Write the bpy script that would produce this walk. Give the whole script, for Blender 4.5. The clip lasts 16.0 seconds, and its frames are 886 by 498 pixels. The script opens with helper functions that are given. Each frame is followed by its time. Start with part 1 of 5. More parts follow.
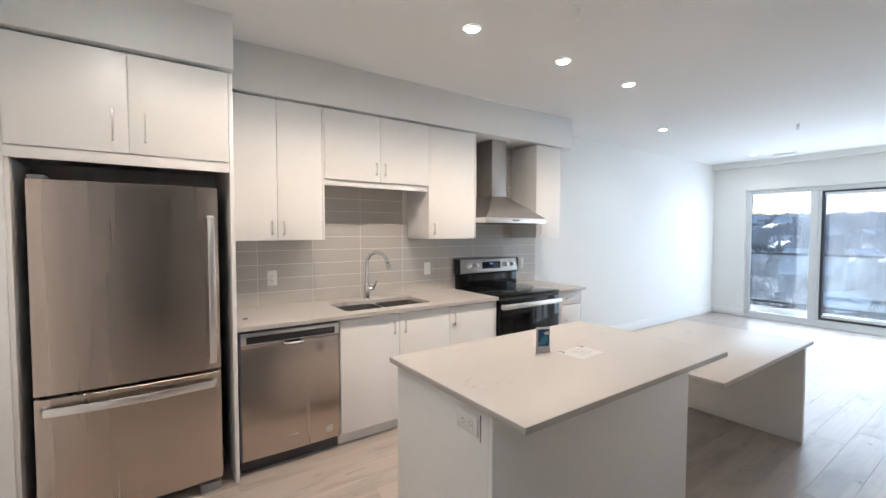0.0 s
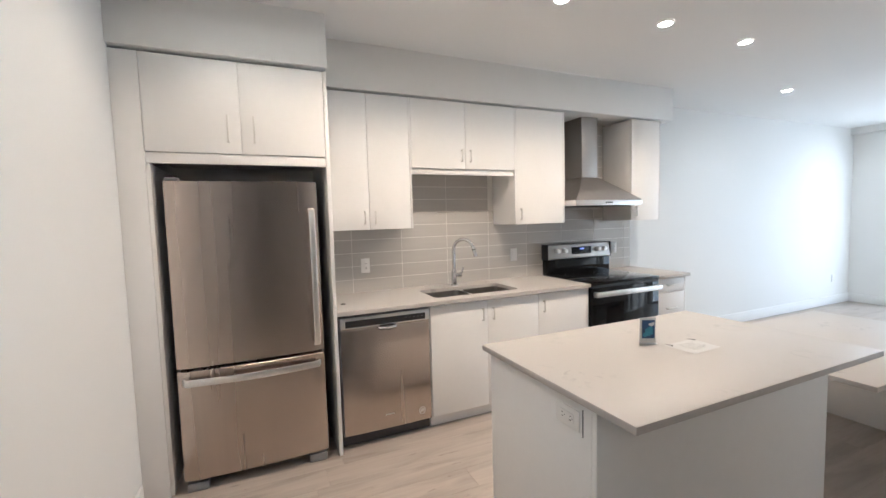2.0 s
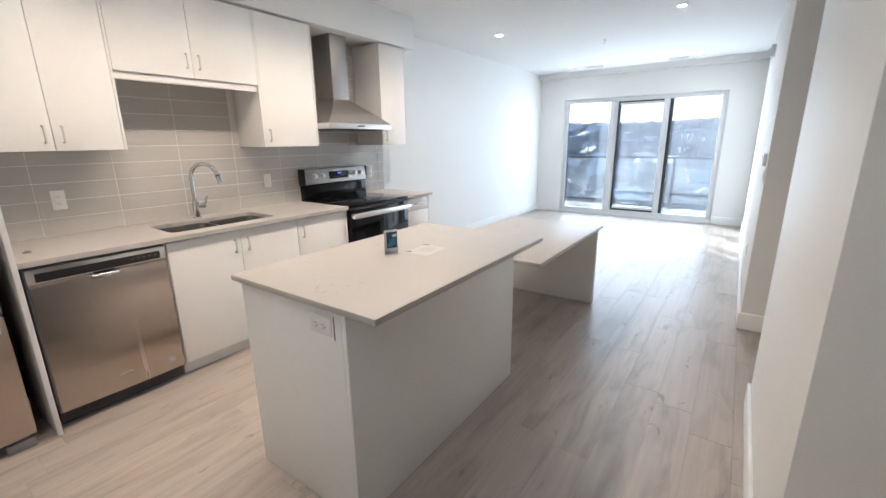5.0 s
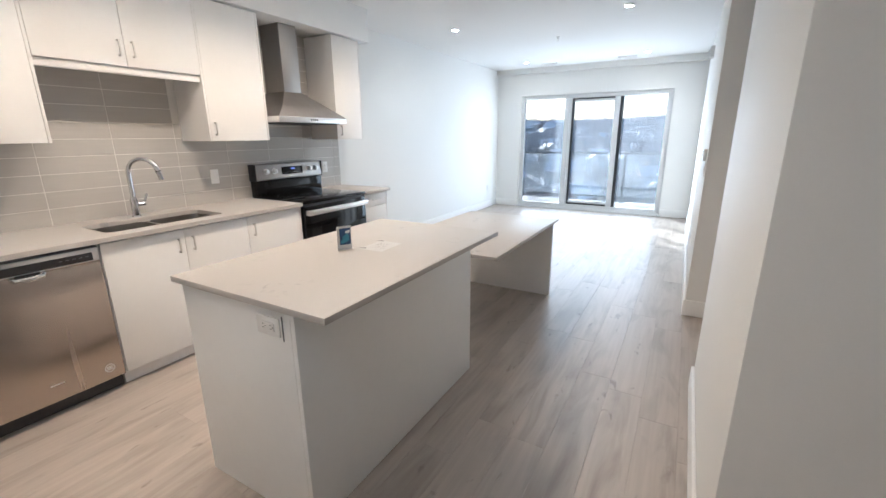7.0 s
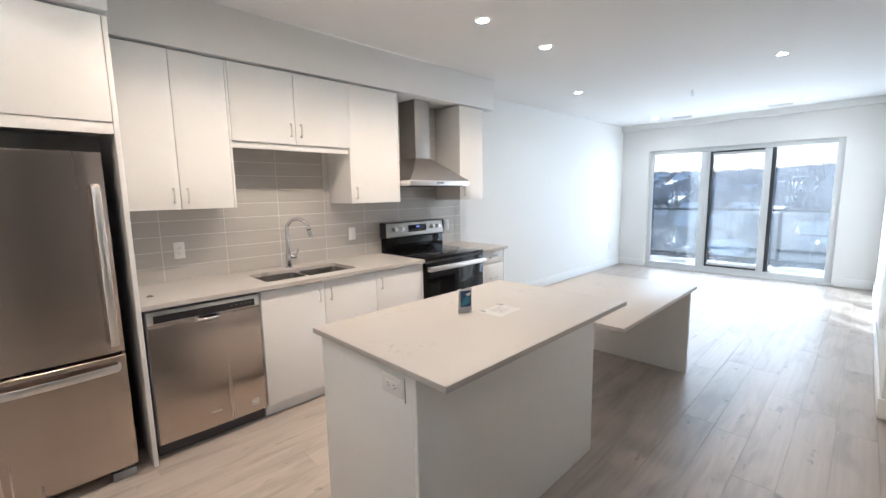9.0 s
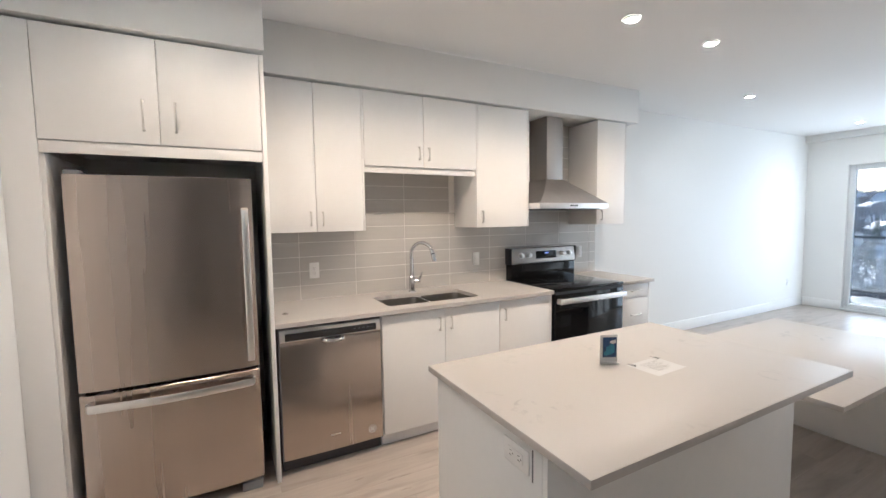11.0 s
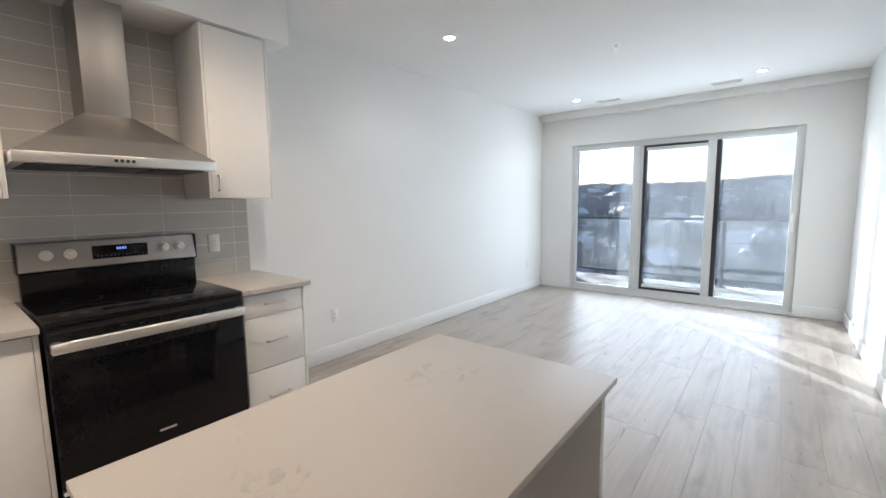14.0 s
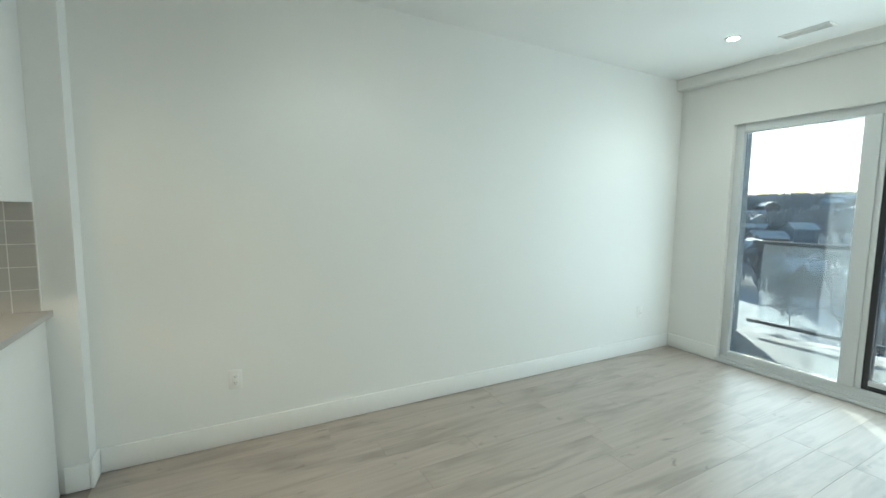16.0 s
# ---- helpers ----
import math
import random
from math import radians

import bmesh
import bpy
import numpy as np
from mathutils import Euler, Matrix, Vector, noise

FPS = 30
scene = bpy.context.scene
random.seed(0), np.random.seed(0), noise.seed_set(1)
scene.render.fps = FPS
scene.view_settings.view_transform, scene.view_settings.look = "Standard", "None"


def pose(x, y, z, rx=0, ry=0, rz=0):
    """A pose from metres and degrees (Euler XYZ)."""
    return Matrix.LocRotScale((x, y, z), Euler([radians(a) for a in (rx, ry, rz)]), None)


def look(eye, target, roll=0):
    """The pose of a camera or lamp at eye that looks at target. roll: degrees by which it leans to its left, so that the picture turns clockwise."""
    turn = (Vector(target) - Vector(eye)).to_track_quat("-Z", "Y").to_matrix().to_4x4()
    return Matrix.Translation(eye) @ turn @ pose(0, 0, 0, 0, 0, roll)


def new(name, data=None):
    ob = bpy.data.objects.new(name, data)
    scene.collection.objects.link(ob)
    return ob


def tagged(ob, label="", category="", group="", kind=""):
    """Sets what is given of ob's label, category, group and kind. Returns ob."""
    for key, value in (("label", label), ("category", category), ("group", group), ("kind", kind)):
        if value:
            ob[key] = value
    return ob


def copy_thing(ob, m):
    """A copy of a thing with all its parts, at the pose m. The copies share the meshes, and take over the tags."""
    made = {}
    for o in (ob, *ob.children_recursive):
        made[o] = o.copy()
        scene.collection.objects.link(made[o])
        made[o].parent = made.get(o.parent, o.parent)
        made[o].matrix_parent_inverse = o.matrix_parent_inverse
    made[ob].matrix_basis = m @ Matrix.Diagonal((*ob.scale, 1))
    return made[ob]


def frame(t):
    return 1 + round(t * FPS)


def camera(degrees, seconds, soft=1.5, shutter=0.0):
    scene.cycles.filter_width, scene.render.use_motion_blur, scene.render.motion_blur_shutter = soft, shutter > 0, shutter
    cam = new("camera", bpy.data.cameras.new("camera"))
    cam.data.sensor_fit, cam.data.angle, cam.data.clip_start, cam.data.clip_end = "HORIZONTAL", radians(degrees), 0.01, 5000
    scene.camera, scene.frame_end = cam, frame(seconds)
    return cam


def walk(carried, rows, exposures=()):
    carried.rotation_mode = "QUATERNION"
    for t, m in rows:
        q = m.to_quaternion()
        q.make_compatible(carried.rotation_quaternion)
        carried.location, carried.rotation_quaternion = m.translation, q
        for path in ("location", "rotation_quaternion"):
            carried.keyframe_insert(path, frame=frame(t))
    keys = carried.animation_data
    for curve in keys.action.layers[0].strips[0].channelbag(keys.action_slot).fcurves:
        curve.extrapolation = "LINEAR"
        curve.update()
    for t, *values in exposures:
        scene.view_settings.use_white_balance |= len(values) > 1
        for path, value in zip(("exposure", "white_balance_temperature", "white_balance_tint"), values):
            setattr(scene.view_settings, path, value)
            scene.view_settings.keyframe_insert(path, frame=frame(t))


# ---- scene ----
cam = camera(93.5, 16.0)
PATH = [
    (0, (0.245, 1.715, 1.47), (-1.395, 2.857, 1.391), -0.0),
    (0.5, (0.215, 1.69, 1.477), (-1.593, 2.538, 1.377), -1.0),
    (1, (0.198, 1.685, 1.473), (-1.676, 2.373, 1.347), -1.4),
    (1.5, (0.187, 1.693, 1.466), (-1.682, 2.392, 1.334), -1.5),
    (2, (0.196, 1.69, 1.477), (-1.63, 2.493, 1.334), -1.6),
    (2.5, (0.206, 1.691, 1.489), (-1.549, 2.634, 1.318), -1.3),
    (3, (0.214, 1.694, 1.489), (-1.431, 2.809, 1.263), -1.1),
    (3.5, (0.232, 1.701, 1.475), (-1.278, 2.977, 1.172), -1.2),
    (4, (0.247, 1.709, 1.46), (-1.121, 3.117, 1.077), -1.0),
    (4.5, (0.266, 1.713, 1.446), (-0.962, 3.225, 0.991), -0.9),
    (5, (0.278, 1.727, 1.442), (-0.838, 3.309, 0.942), -0.7),
    (5.2, (0.281, 1.73, 1.443), (-0.795, 3.335, 0.931), -0.6),
    (7.3, (0.3, 1.763, 1.433), (-0.662, 3.439, 0.919), -0.4),
    (7.5, (0.299, 1.764, 1.434), (-0.688, 3.431, 0.936), -0.4),
    (8, (0.293, 1.754, 1.442), (-0.79, 3.38, 1.01), -0.5),
    (8.5, (0.282, 1.742, 1.466), (-0.953, 3.277, 1.122), -0.7),
    (9, (0.266, 1.743, 1.492), (-1.148, 3.132, 1.224), -1.0),
    (9.5, (0.283, 1.749, 1.489), (-1.307, 2.944, 1.279), -1.0),
    (9.7, (0.284, 1.75, 1.493), (-1.364, 2.866, 1.297), -1.1),
    (11.8, (-0.056, 2.17, 1.497), (-1.831, 3.081, 1.35), -0.8),
    (12, (-0.041, 2.275, 1.495), (-1.786, 3.242, 1.347), -1.2),
    (12.5, (-0.089, 2.578, 1.444), (-1.707, 3.743, 1.291), -1.3),
    (13, (-0.202, 2.967, 1.436), (-1.668, 4.316, 1.267), -1.1),
    (13.5, (-0.208, 3.423, 1.366), (-1.54, 4.903, 1.182), -1.1),
    (14, (-0.203, 3.914, 1.378), (-1.451, 5.46, 1.154), -0.7),
    (14.5, (-0.216, 4.485, 1.423), (-1.444, 6.048, 1.198), -0.6),
    (15, (-0.269, 5.03, 1.438), (-1.691, 6.42, 1.223), -0.4),
    (15.5, (-0.412, 5.543, 1.45), (-1.97, 6.779, 1.24), 1.3),
    (16, (-0.543, 6.065, 1.409), (-2.299, 7.002, 1.216), 0.7),
]
EXPOSURES = [(0.0, 4.46, 5380, 6), (4.0, 4.52, 5400, 6), (8.0, 4.52, 5400, 6), (12.0, 4.46, 5450, 7), (13.0, 4.22, 5500, 8), (14.0, 4.10, 5700, 6), (14.5, 4.02, 5650, 1), (15.0, 4.0, 5620, -6), (15.5, 4.06, 5680, -4), (16.0, 3.93, 5720, -11)]
KITCHEN_WATTS, ENTRY_FILL_WATTS, LIVING_WATTS, HALL_FILL_WATTS, WINDOW_WATTS = 3.4, 1.2, 0.9, 1.5, 2.4
WARM, NEUTRAL = (1.0, 0.72, 0.49), (1.0, 0.95, 0.90)
FLOOR_DARK, FLOOR_LIGHT = (0.375, 0.325, 0.280), (0.462, 0.405, 0.353)

walk(cam, [(t, look(eye, target, roll)) for t, eye, target, roll in PATH], EXPOSURES)
# ---- end of the walk ----

# ---- world, sun and lamps ----
SUN_WAY = Vector((0.660, -0.694, -0.289)).normalized()      # the way the sunlight travels
world = bpy.data.worlds.new("sky")
scene.world = world
world.use_nodes = True
wn = world.node_tree
sky = wn.nodes.new("ShaderNodeTexSky")
sky.sky_type = "NISHITA"
sky.sun_disc = False
sky.sun_elevation = math.asin(-SUN_WAY.z)
sky.sun_rotation = math.atan2(-SUN_WAY.x, -SUN_WAY.y)
sky.air_density, sky.dust_density, sky.ozone_density = 0.8, 1.6, 1.2
wn.links.new(sky.outputs[0], wn.nodes["Background"].inputs[0])
wn.nodes["Background"].inputs[1].default_value = 0.05

sun_data = bpy.data.lights.new("sun", "SUN")
sun_data.energy, sun_data.angle, sun_data.color = 3.5, radians(0.53), (1.0, 0.93, 0.84)
sun = new("sun", sun_data)
sun.matrix_basis = look((0, 0, 30), Vector((0, 0, 30)) + SUN_WAY)


# first is an added unseen fill lamp; second carries on the row unseen
LAMPS = [(-1.74, 1.67), (-1.74, 2.49), (-1.74, 3.31), (-1.74, 4.14), (-1.74, 4.957), (-2.35, 6.69), (-2.38, 9.45), (-0.39, 6.73), (-0.43, 9.47)]
for n, (lx, ly) in enumerate(LAMPS):
    data = bpy.data.lights.new("downlight", "SPOT")
    data.energy, data.color, data.shadow_soft_size = (ENTRY_FILL_WATTS if n == 0 else KITCHEN_WATTS, WARM, 0.12) if n < 5 else (LIVING_WATTS, NEUTRAL, 0.10)
    data.spot_size, data.spot_blend = radians(146), 0.6
    ob = new("downlight_light", data)
    ob.matrix_basis = look((lx, ly, 2.672), (lx, ly, 0))


data = bpy.data.lights.new("entry_fill", "SPOT")      # unseen fill lamp added behind the camera to brighten the entry
data.energy, data.color, data.shadow_soft_size, data.spot_size, data.spot_blend = HALL_FILL_WATTS, NEUTRAL, 0.35, radians(150), 0.5
new("entry_fill", data).matrix_basis = look((-0.25, 1.45, 2.672), (-0.25, 1.45, 0))


data = bpy.data.lights.new("window_light", "AREA")      # the sky's light in the patio door's opening
data.energy, data.color, data.shape, data.size, data.size_y = WINDOW_WATTS, (0.88, 0.94, 1.0), "RECTANGLE", 2.5, 2.0
new("window_light", data).matrix_basis = look((-1.37, 10.185, 1.12), (-1.37, 9.0, 1.12))


# ---- materials ----
def material(name, color, rough=0.5, metal=0.0, vary=0.06, scale=3.0, fine=60.0, bump=0.0, spec=0.5, stretch=(1, 1, 1), coat=0.0, aniso=0.0, uneven=0.06):
    """A surface with a broad and a fine unevenness of its colour, roughness and relief."""
    m = bpy.data.materials.new(name)
    m.use_nodes = True
    nt, N, L = m.node_tree, m.node_tree.nodes, m.node_tree.links
    b = N["Principled BSDF"]
    b.inputs["Metallic"].default_value = metal
    b.inputs["Specular IOR Level"].default_value = spec
    b.inputs["Coat Weight"].default_value = coat
    b.inputs["Anisotropic"].default_value = aniso
    geo = N.new("ShaderNodeNewGeometry")
    mp = N.new("ShaderNodeMapping")
    mp.inputs["Scale"].default_value = stretch
    L.new(geo.outputs["Position"], mp.inputs[0])
    big, small = N.new("ShaderNodeTexNoise"), N.new("ShaderNodeTexNoise")
    for tex, s in ((big, scale), (small, fine)):
        tex.inputs["Scale"].default_value = s
        tex.inputs["Detail"].default_value = 4
        L.new(mp.outputs[0], tex.inputs["Vector"])
    add = N.new("ShaderNodeMath")
    add.operation = "ADD"
    L.new(big.outputs[0], add.inputs[0])
    L.new(small.outputs[0], add.inputs[1])
    ramp = N.new("ShaderNodeMapRange")
    ramp.inputs["From Min"].default_value, ramp.inputs["From Max"].default_value = 0.6, 1.4
    ramp.inputs["To Min"].default_value, ramp.inputs["To Max"].default_value = 1 - vary, 1 + vary
    L.new(add.outputs[0], ramp.inputs[0])
    mul = N.new("ShaderNodeVectorMath")
    mul.operation = "SCALE"
    mul.inputs[0].default_value = color
    L.new(ramp.outputs[0], mul.inputs["Scale"])
    L.new(mul.outputs[0], b.inputs["Base Color"])
    rr = N.new("ShaderNodeMapRange")
    rr.inputs["To Min"].default_value, rr.inputs["To Max"].default_value = max(rough - uneven, 0.01), min(rough + uneven, 1)
    L.new(big.outputs[0], rr.inputs[0])
    L.new(rr.outputs[0], b.inputs["Roughness"])
    if bump:
        bp = N.new("ShaderNodeBump")
        bp.inputs["Strength"].default_value, bp.inputs["Distance"].default_value = bump, 0.002
        L.new(small.outputs[0], bp.inputs["Height"])
        L.new(bp.outputs[0], b.inputs["Normal"])
    if aniso:
        tg = N.new("ShaderNodeTangent")
        tg.direction_type, tg.axis = "RADIAL", "Z"
        L.new(tg.outputs[0], b.inputs["Tangent"])
    return m


def glass(name, color, film):
    """A clear thin pane: tinted light passes, the surface mirrors at a slant, and a thin bluish film scatters some of
    the light to imitate hazy air outside.
    """
    m = bpy.data.materials.new(name)
    m.use_nodes = True
    N, L = m.node_tree.nodes, m.node_tree.links
    N.remove(N["Principled BSDF"])
    clear, gloss, haze_film = N.new("ShaderNodeBsdfTransparent"), N.new("ShaderNodeBsdfGlossy"), N.new("ShaderNodeBsdfTranslucent")
    clear.inputs[0].default_value = (*(math.sqrt(c) for c in color), 1)      # two faces to a pane
    gloss.inputs["Roughness"].default_value = 0.02
    haze_film.inputs[0].default_value = (0.76, 0.84, 0.93, 1)
    slant, steep, least, mirrored, hazed = N.new("ShaderNodeLayerWeight"), N.new("ShaderNodeMath"), N.new("ShaderNodeMath"), N.new("ShaderNodeMixShader"), N.new("ShaderNodeMixShader")
    slant.inputs["Blend"].default_value = 0.5
    steep.operation, least.operation = "POWER", "MULTIPLY_ADD"
    steep.inputs[1].default_value, least.inputs[1].default_value, least.inputs[2].default_value = 5.0, 0.7, 0.03
    L.new(slant.outputs["Facing"], steep.inputs[0])
    L.new(steep.outputs[0], least.inputs[0])
    L.new(least.outputs[0], mirrored.inputs[0])
    noise_tex, amount = N.new("ShaderNodeTexNoise"), N.new("ShaderNodeMapRange")
    noise_tex.inputs["Scale"].default_value, noise_tex.inputs["Detail"].default_value = 3.0, 3
    geo = N.new("ShaderNodeNewGeometry")
    L.new(geo.outputs["Position"], noise_tex.inputs["Vector"])
    L.new(noise_tex.outputs[0], amount.inputs[0])
    amount.inputs["From Min"].default_value, amount.inputs["From Max"].default_value = 0.3, 0.7
    amount.inputs["To Min"].default_value, amount.inputs["To Max"].default_value = film * 0.7, film * 1.3
    L.new(amount.outputs[0], hazed.inputs[0])
    L.new(clear.outputs[0], hazed.inputs[1])
    L.new(haze_film.outputs[0], hazed.inputs[2])
    L.new(hazed.outputs[0], mirrored.inputs[1])
    L.new(gloss.outputs[0], mirrored.inputs[2])
    L.new(mirrored.outputs[0], N["Material Output"].inputs["Surface"])
    return m


def glow(name, color, strength):
    m = bpy.data.materials.new(name)
    m.use_nodes = True
    b = m.node_tree.nodes["Principled BSDF"]
    b.inputs["Emission Color"].default_value = (*color, 1)
    b.inputs["Emission Strength"].default_value = strength
    return m


def plank_material():
    """Grey-oak vinyl: long grain, dark smudges, a shade of its own for each plank."""
    m = material("oak_vinyl", (0.40, 0.34, 0.285), 0.37, vary=0.0, uneven=0.0, spec=1.0)
    N, L = m.node_tree.nodes, m.node_tree.links
    b = N["Principled BSDF"]
    info = N.new("ShaderNodeObjectInfo")
    geo = N.new("ShaderNodeNewGeometry")
    off = N.new("ShaderNodeVectorMath")
    off.operation = "SCALE"
    off.inputs[0].default_value = (0.35, 3.0, 5.3)
    L.new(info.outputs["Random"], off.inputs["Scale"])
    add = N.new("ShaderNodeVectorMath")
    L.new(geo.outputs["Position"], add.inputs[0])
    L.new(off.outputs[0], add.inputs[1])
    mp1, mp2 = N.new("ShaderNodeMapping"), N.new("ShaderNodeMapping")
    mp1.inputs["Scale"].default_value = (45, 1.8, 1)
    mp2.inputs["Scale"].default_value = (7.5, 1.5, 1)
    for mp in (mp1, mp2):
        L.new(add.outputs[0], mp.inputs[0])
    grain, smudge = N.new("ShaderNodeTexNoise"), N.new("ShaderNodeTexNoise")
    grain.inputs["Scale"].default_value, grain.inputs["Detail"].default_value = 1.0, 5
    smudge.inputs["Scale"].default_value, smudge.inputs["Detail"].default_value, smudge.inputs["Distortion"].default_value = 1.0, 8, 0.9
    L.new(mp1.outputs[0], grain.inputs["Vector"])
    L.new(mp2.outputs[0], smudge.inputs["Vector"])
    r1, r2 = N.new("ShaderNodeValToRGB"), N.new("ShaderNodeValToRGB")
    r1.color_ramp.elements[0].position, r1.color_ramp.elements[1].position = 0.25, 0.80
    r1.color_ramp.elements[0].color, r1.color_ramp.elements[1].color = (*FLOOR_DARK, 1), (*FLOOR_LIGHT, 1)
    r2.color_ramp.elements[0].position, r2.color_ramp.elements[1].position = 0.28, 0.54
    r2.color_ramp.elements[0].color, r2.color_ramp.elements[1].color = (0.68, 0.66, 0.64, 1), (1, 1, 1, 1)
    L.new(grain.outputs[0], r1.inputs[0])
    L.new(smudge.outputs[0], r2.inputs[0])
    mix = N.new("ShaderNodeMix")
    mix.data_type, mix.blend_type = "RGBA", "MULTIPLY"
    mix.inputs[0].default_value = 1.0
    L.new(r1.outputs[0], mix.inputs[6])
    L.new(r2.outputs[0], mix.inputs[7])
    tone = N.new("ShaderNodeMapRange")
    tone.inputs["To Min"].default_value, tone.inputs["To Max"].default_value = 0.98, 1.02
    L.new(info.outputs["Random"], tone.inputs[0])
    # small dark knots, drawn out along the plank
    mp3, spots_tex, r3, knots = N.new("ShaderNodeMapping"), N.new("ShaderNodeTexNoise"), N.new("ShaderNodeValToRGB"), N.new("ShaderNodeMix")
    mp3.inputs["Scale"].default_value = (16, 6, 1)
    L.new(add.outputs[0], mp3.inputs[0])
    spots_tex.inputs["Scale"].default_value, spots_tex.inputs["Detail"].default_value, spots_tex.inputs["Distortion"].default_value = 1.0, 4, 0.6
    L.new(mp3.outputs[0], spots_tex.inputs["Vector"])
    r3.color_ramp.elements[0].position, r3.color_ramp.elements[1].position = 0.24, 0.34
    r3.color_ramp.elements[0].color, r3.color_ramp.elements[1].color = (0.55, 0.53, 0.51, 1), (1, 1, 1, 1)
    L.new(spots_tex.outputs[0], r3.inputs[0])
    knots.data_type, knots.blend_type = "RGBA", "MULTIPLY"
    knots.inputs[0].default_value = 1.0
    L.new(mix.outputs[2], knots.inputs[6])
    L.new(r3.outputs[0], knots.inputs[7])
    sc = N.new("ShaderNodeVectorMath")
    sc.operation = "SCALE"
    L.new(knots.outputs[2], sc.inputs[0])
    L.new(tone.outputs[0], sc.inputs["Scale"])
    L.new(sc.outputs[0], b.inputs["Base Color"])
    bp = N.new("ShaderNodeBump")
    bp.inputs["Strength"].default_value, bp.inputs["Distance"].default_value = 0.12, 0.001
    L.new(grain.outputs[0], bp.inputs["Height"])
    L.new(bp.outputs[0], b.inputs["Normal"])
    return m


def quartz_material():
    """Pale warm-white quartz with soft grey clouded marks in patches."""
    m = material("quartz", (0.74, 0.70, 0.66), 0.40, vary=0.0, spec=0.36, uneven=0.02)
    N, L = m.node_tree.nodes, m.node_tree.links
    b = N["Principled BSDF"]
    geo = N.new("ShaderNodeNewGeometry")
    vein, patch = N.new("ShaderNodeTexNoise"), N.new("ShaderNodeTexNoise")
    vein.inputs["Scale"].default_value, vein.inputs["Detail"].default_value, vein.inputs["Distortion"].default_value = 13, 7, 1.6
    patch.inputs["Scale"].default_value, patch.inputs["Detail"].default_value = 3.2, 1
    for tex in (vein, patch):
        L.new(geo.outputs["Position"], tex.inputs["Vector"])
    r1, r2 = N.new("ShaderNodeValToRGB"), N.new("ShaderNodeValToRGB")
    r1.color_ramp.elements[0].position, r1.color_ramp.elements[1].position = 0.53, 0.64
    r2.color_ramp.elements[0].position, r2.color_ramp.elements[1].position = 0.55, 0.68
    L.new(vein.outputs[0], r1.inputs[0])
    L.new(patch.outputs[0], r2.inputs[0])
    mu = N.new("ShaderNodeMath")
    mu.operation = "MULTIPLY"
    L.new(r1.outputs[0], mu.inputs[0])
    L.new(r2.outputs[0], mu.inputs[1])
    mix = N.new("ShaderNodeMix")
    mix.data_type = "RGBA"
    mix.inputs[6].default_value, mix.inputs[7].default_value = (0.48, 0.455, 0.43, 1), (0.385, 0.37, 0.355, 1)
    L.new(mu.outputs[0], mix.inputs[0])
    L.new(mix.outputs[2], b.inputs["Base Color"])
    return m


WALL = material("white_wall_paint", (0.80, 0.795, 0.775), 0.55, vary=0.012, scale=0.9, fine=180, bump=0.05, spec=0.4)
CEIL = material("white_ceiling_paint", (0.80, 0.795, 0.78), 0.8, vary=0.012, scale=0.8, fine=150, bump=0.08, spec=0.2)
TRIM = material("white_trim_paint", (0.82, 0.815, 0.80), 0.35, uneven=0.0, vary=0.01, scale=2, fine=40, bump=0.02)
CABINET = material("white_thermofoil", (0.80, 0.785, 0.765), 0.38, vary=0.012, scale=2.0, fine=25, bump=0.02)
ISLAND = material("white_melamine", (0.79, 0.785, 0.77), 0.42, vary=0.015, scale=2.0, fine=25, bump=0.02)
PLANK = plank_material()
QUARTZ = quartz_material()
SUBFLOOR = material("dark_joint", (0.30, 0.265, 0.23), 0.9)
TILE = material("grey_glazed_tile", (0.50, 0.48, 0.45), 0.08, uneven=0.03, vary=0.05, scale=1.5, fine=9, bump=0.03, stretch=(1, 0.4, 6))
GROUT = material("pale_grout", (0.74, 0.72, 0.68), 0.85, vary=0.05, fine=120, bump=0.1)
# warm tint and upright tone bands imitate lamplit, streaked reflections
STEEL = material("brushed_steel", (0.54, 0.465, 0.41), 0.25, uneven=0.09, metal=1.0, vary=0.05, scale=1.6, fine=7, stretch=(2.2, 2.6, 0.10), aniso=0.7)
HOOD_STEEL = material("brushed_hood_steel", (0.40, 0.38, 0.36), 0.42, metal=1.0, vary=0.05, scale=1.6, fine=7, stretch=(2.2, 2.6, 0.10))
STEEL_PLAIN = material("satin_steel", (0.80, 0.785, 0.77), 0.33, metal=1.0, vary=0.04, scale=4, fine=40)
CHROME = material("chrome", (0.62, 0.62, 0.63), 0.07, metal=1.0, vary=0.02, scale=6)
NICKEL = material("brushed_nickel", (0.70, 0.68, 0.65), 0.34, metal=1.0, vary=0.04, scale=9)
BLACK_GLASS = material("black_ceramic_glass", (0.006, 0.006, 0.0065), 0.05, vary=0.1, scale=2, uneven=0.02, spec=0.22)
BLACK_PLASTIC = material("black_plastic", (0.018, 0.018, 0.02), 0.35, vary=0.1, scale=6, fine=90, bump=0.05)
DARK_GREY = material("dark_grey_enamel", (0.045, 0.045, 0.048), 0.45, vary=0.1, scale=4)
GREY_PLASTIC = material("grey_plastic", (0.20, 0.20, 0.205), 0.45, vary=0.06, scale=6)
WHITE_PLASTIC = material("white_plastic", (0.82, 0.81, 0.79), 0.30, vary=0.01, scale=6)
SLOT = material("slot_dark", (0.03, 0.03, 0.03), 0.6)
BLUE_LCD = glow("blue_display_digits", (0.05, 0.16, 1.0), 0.05)
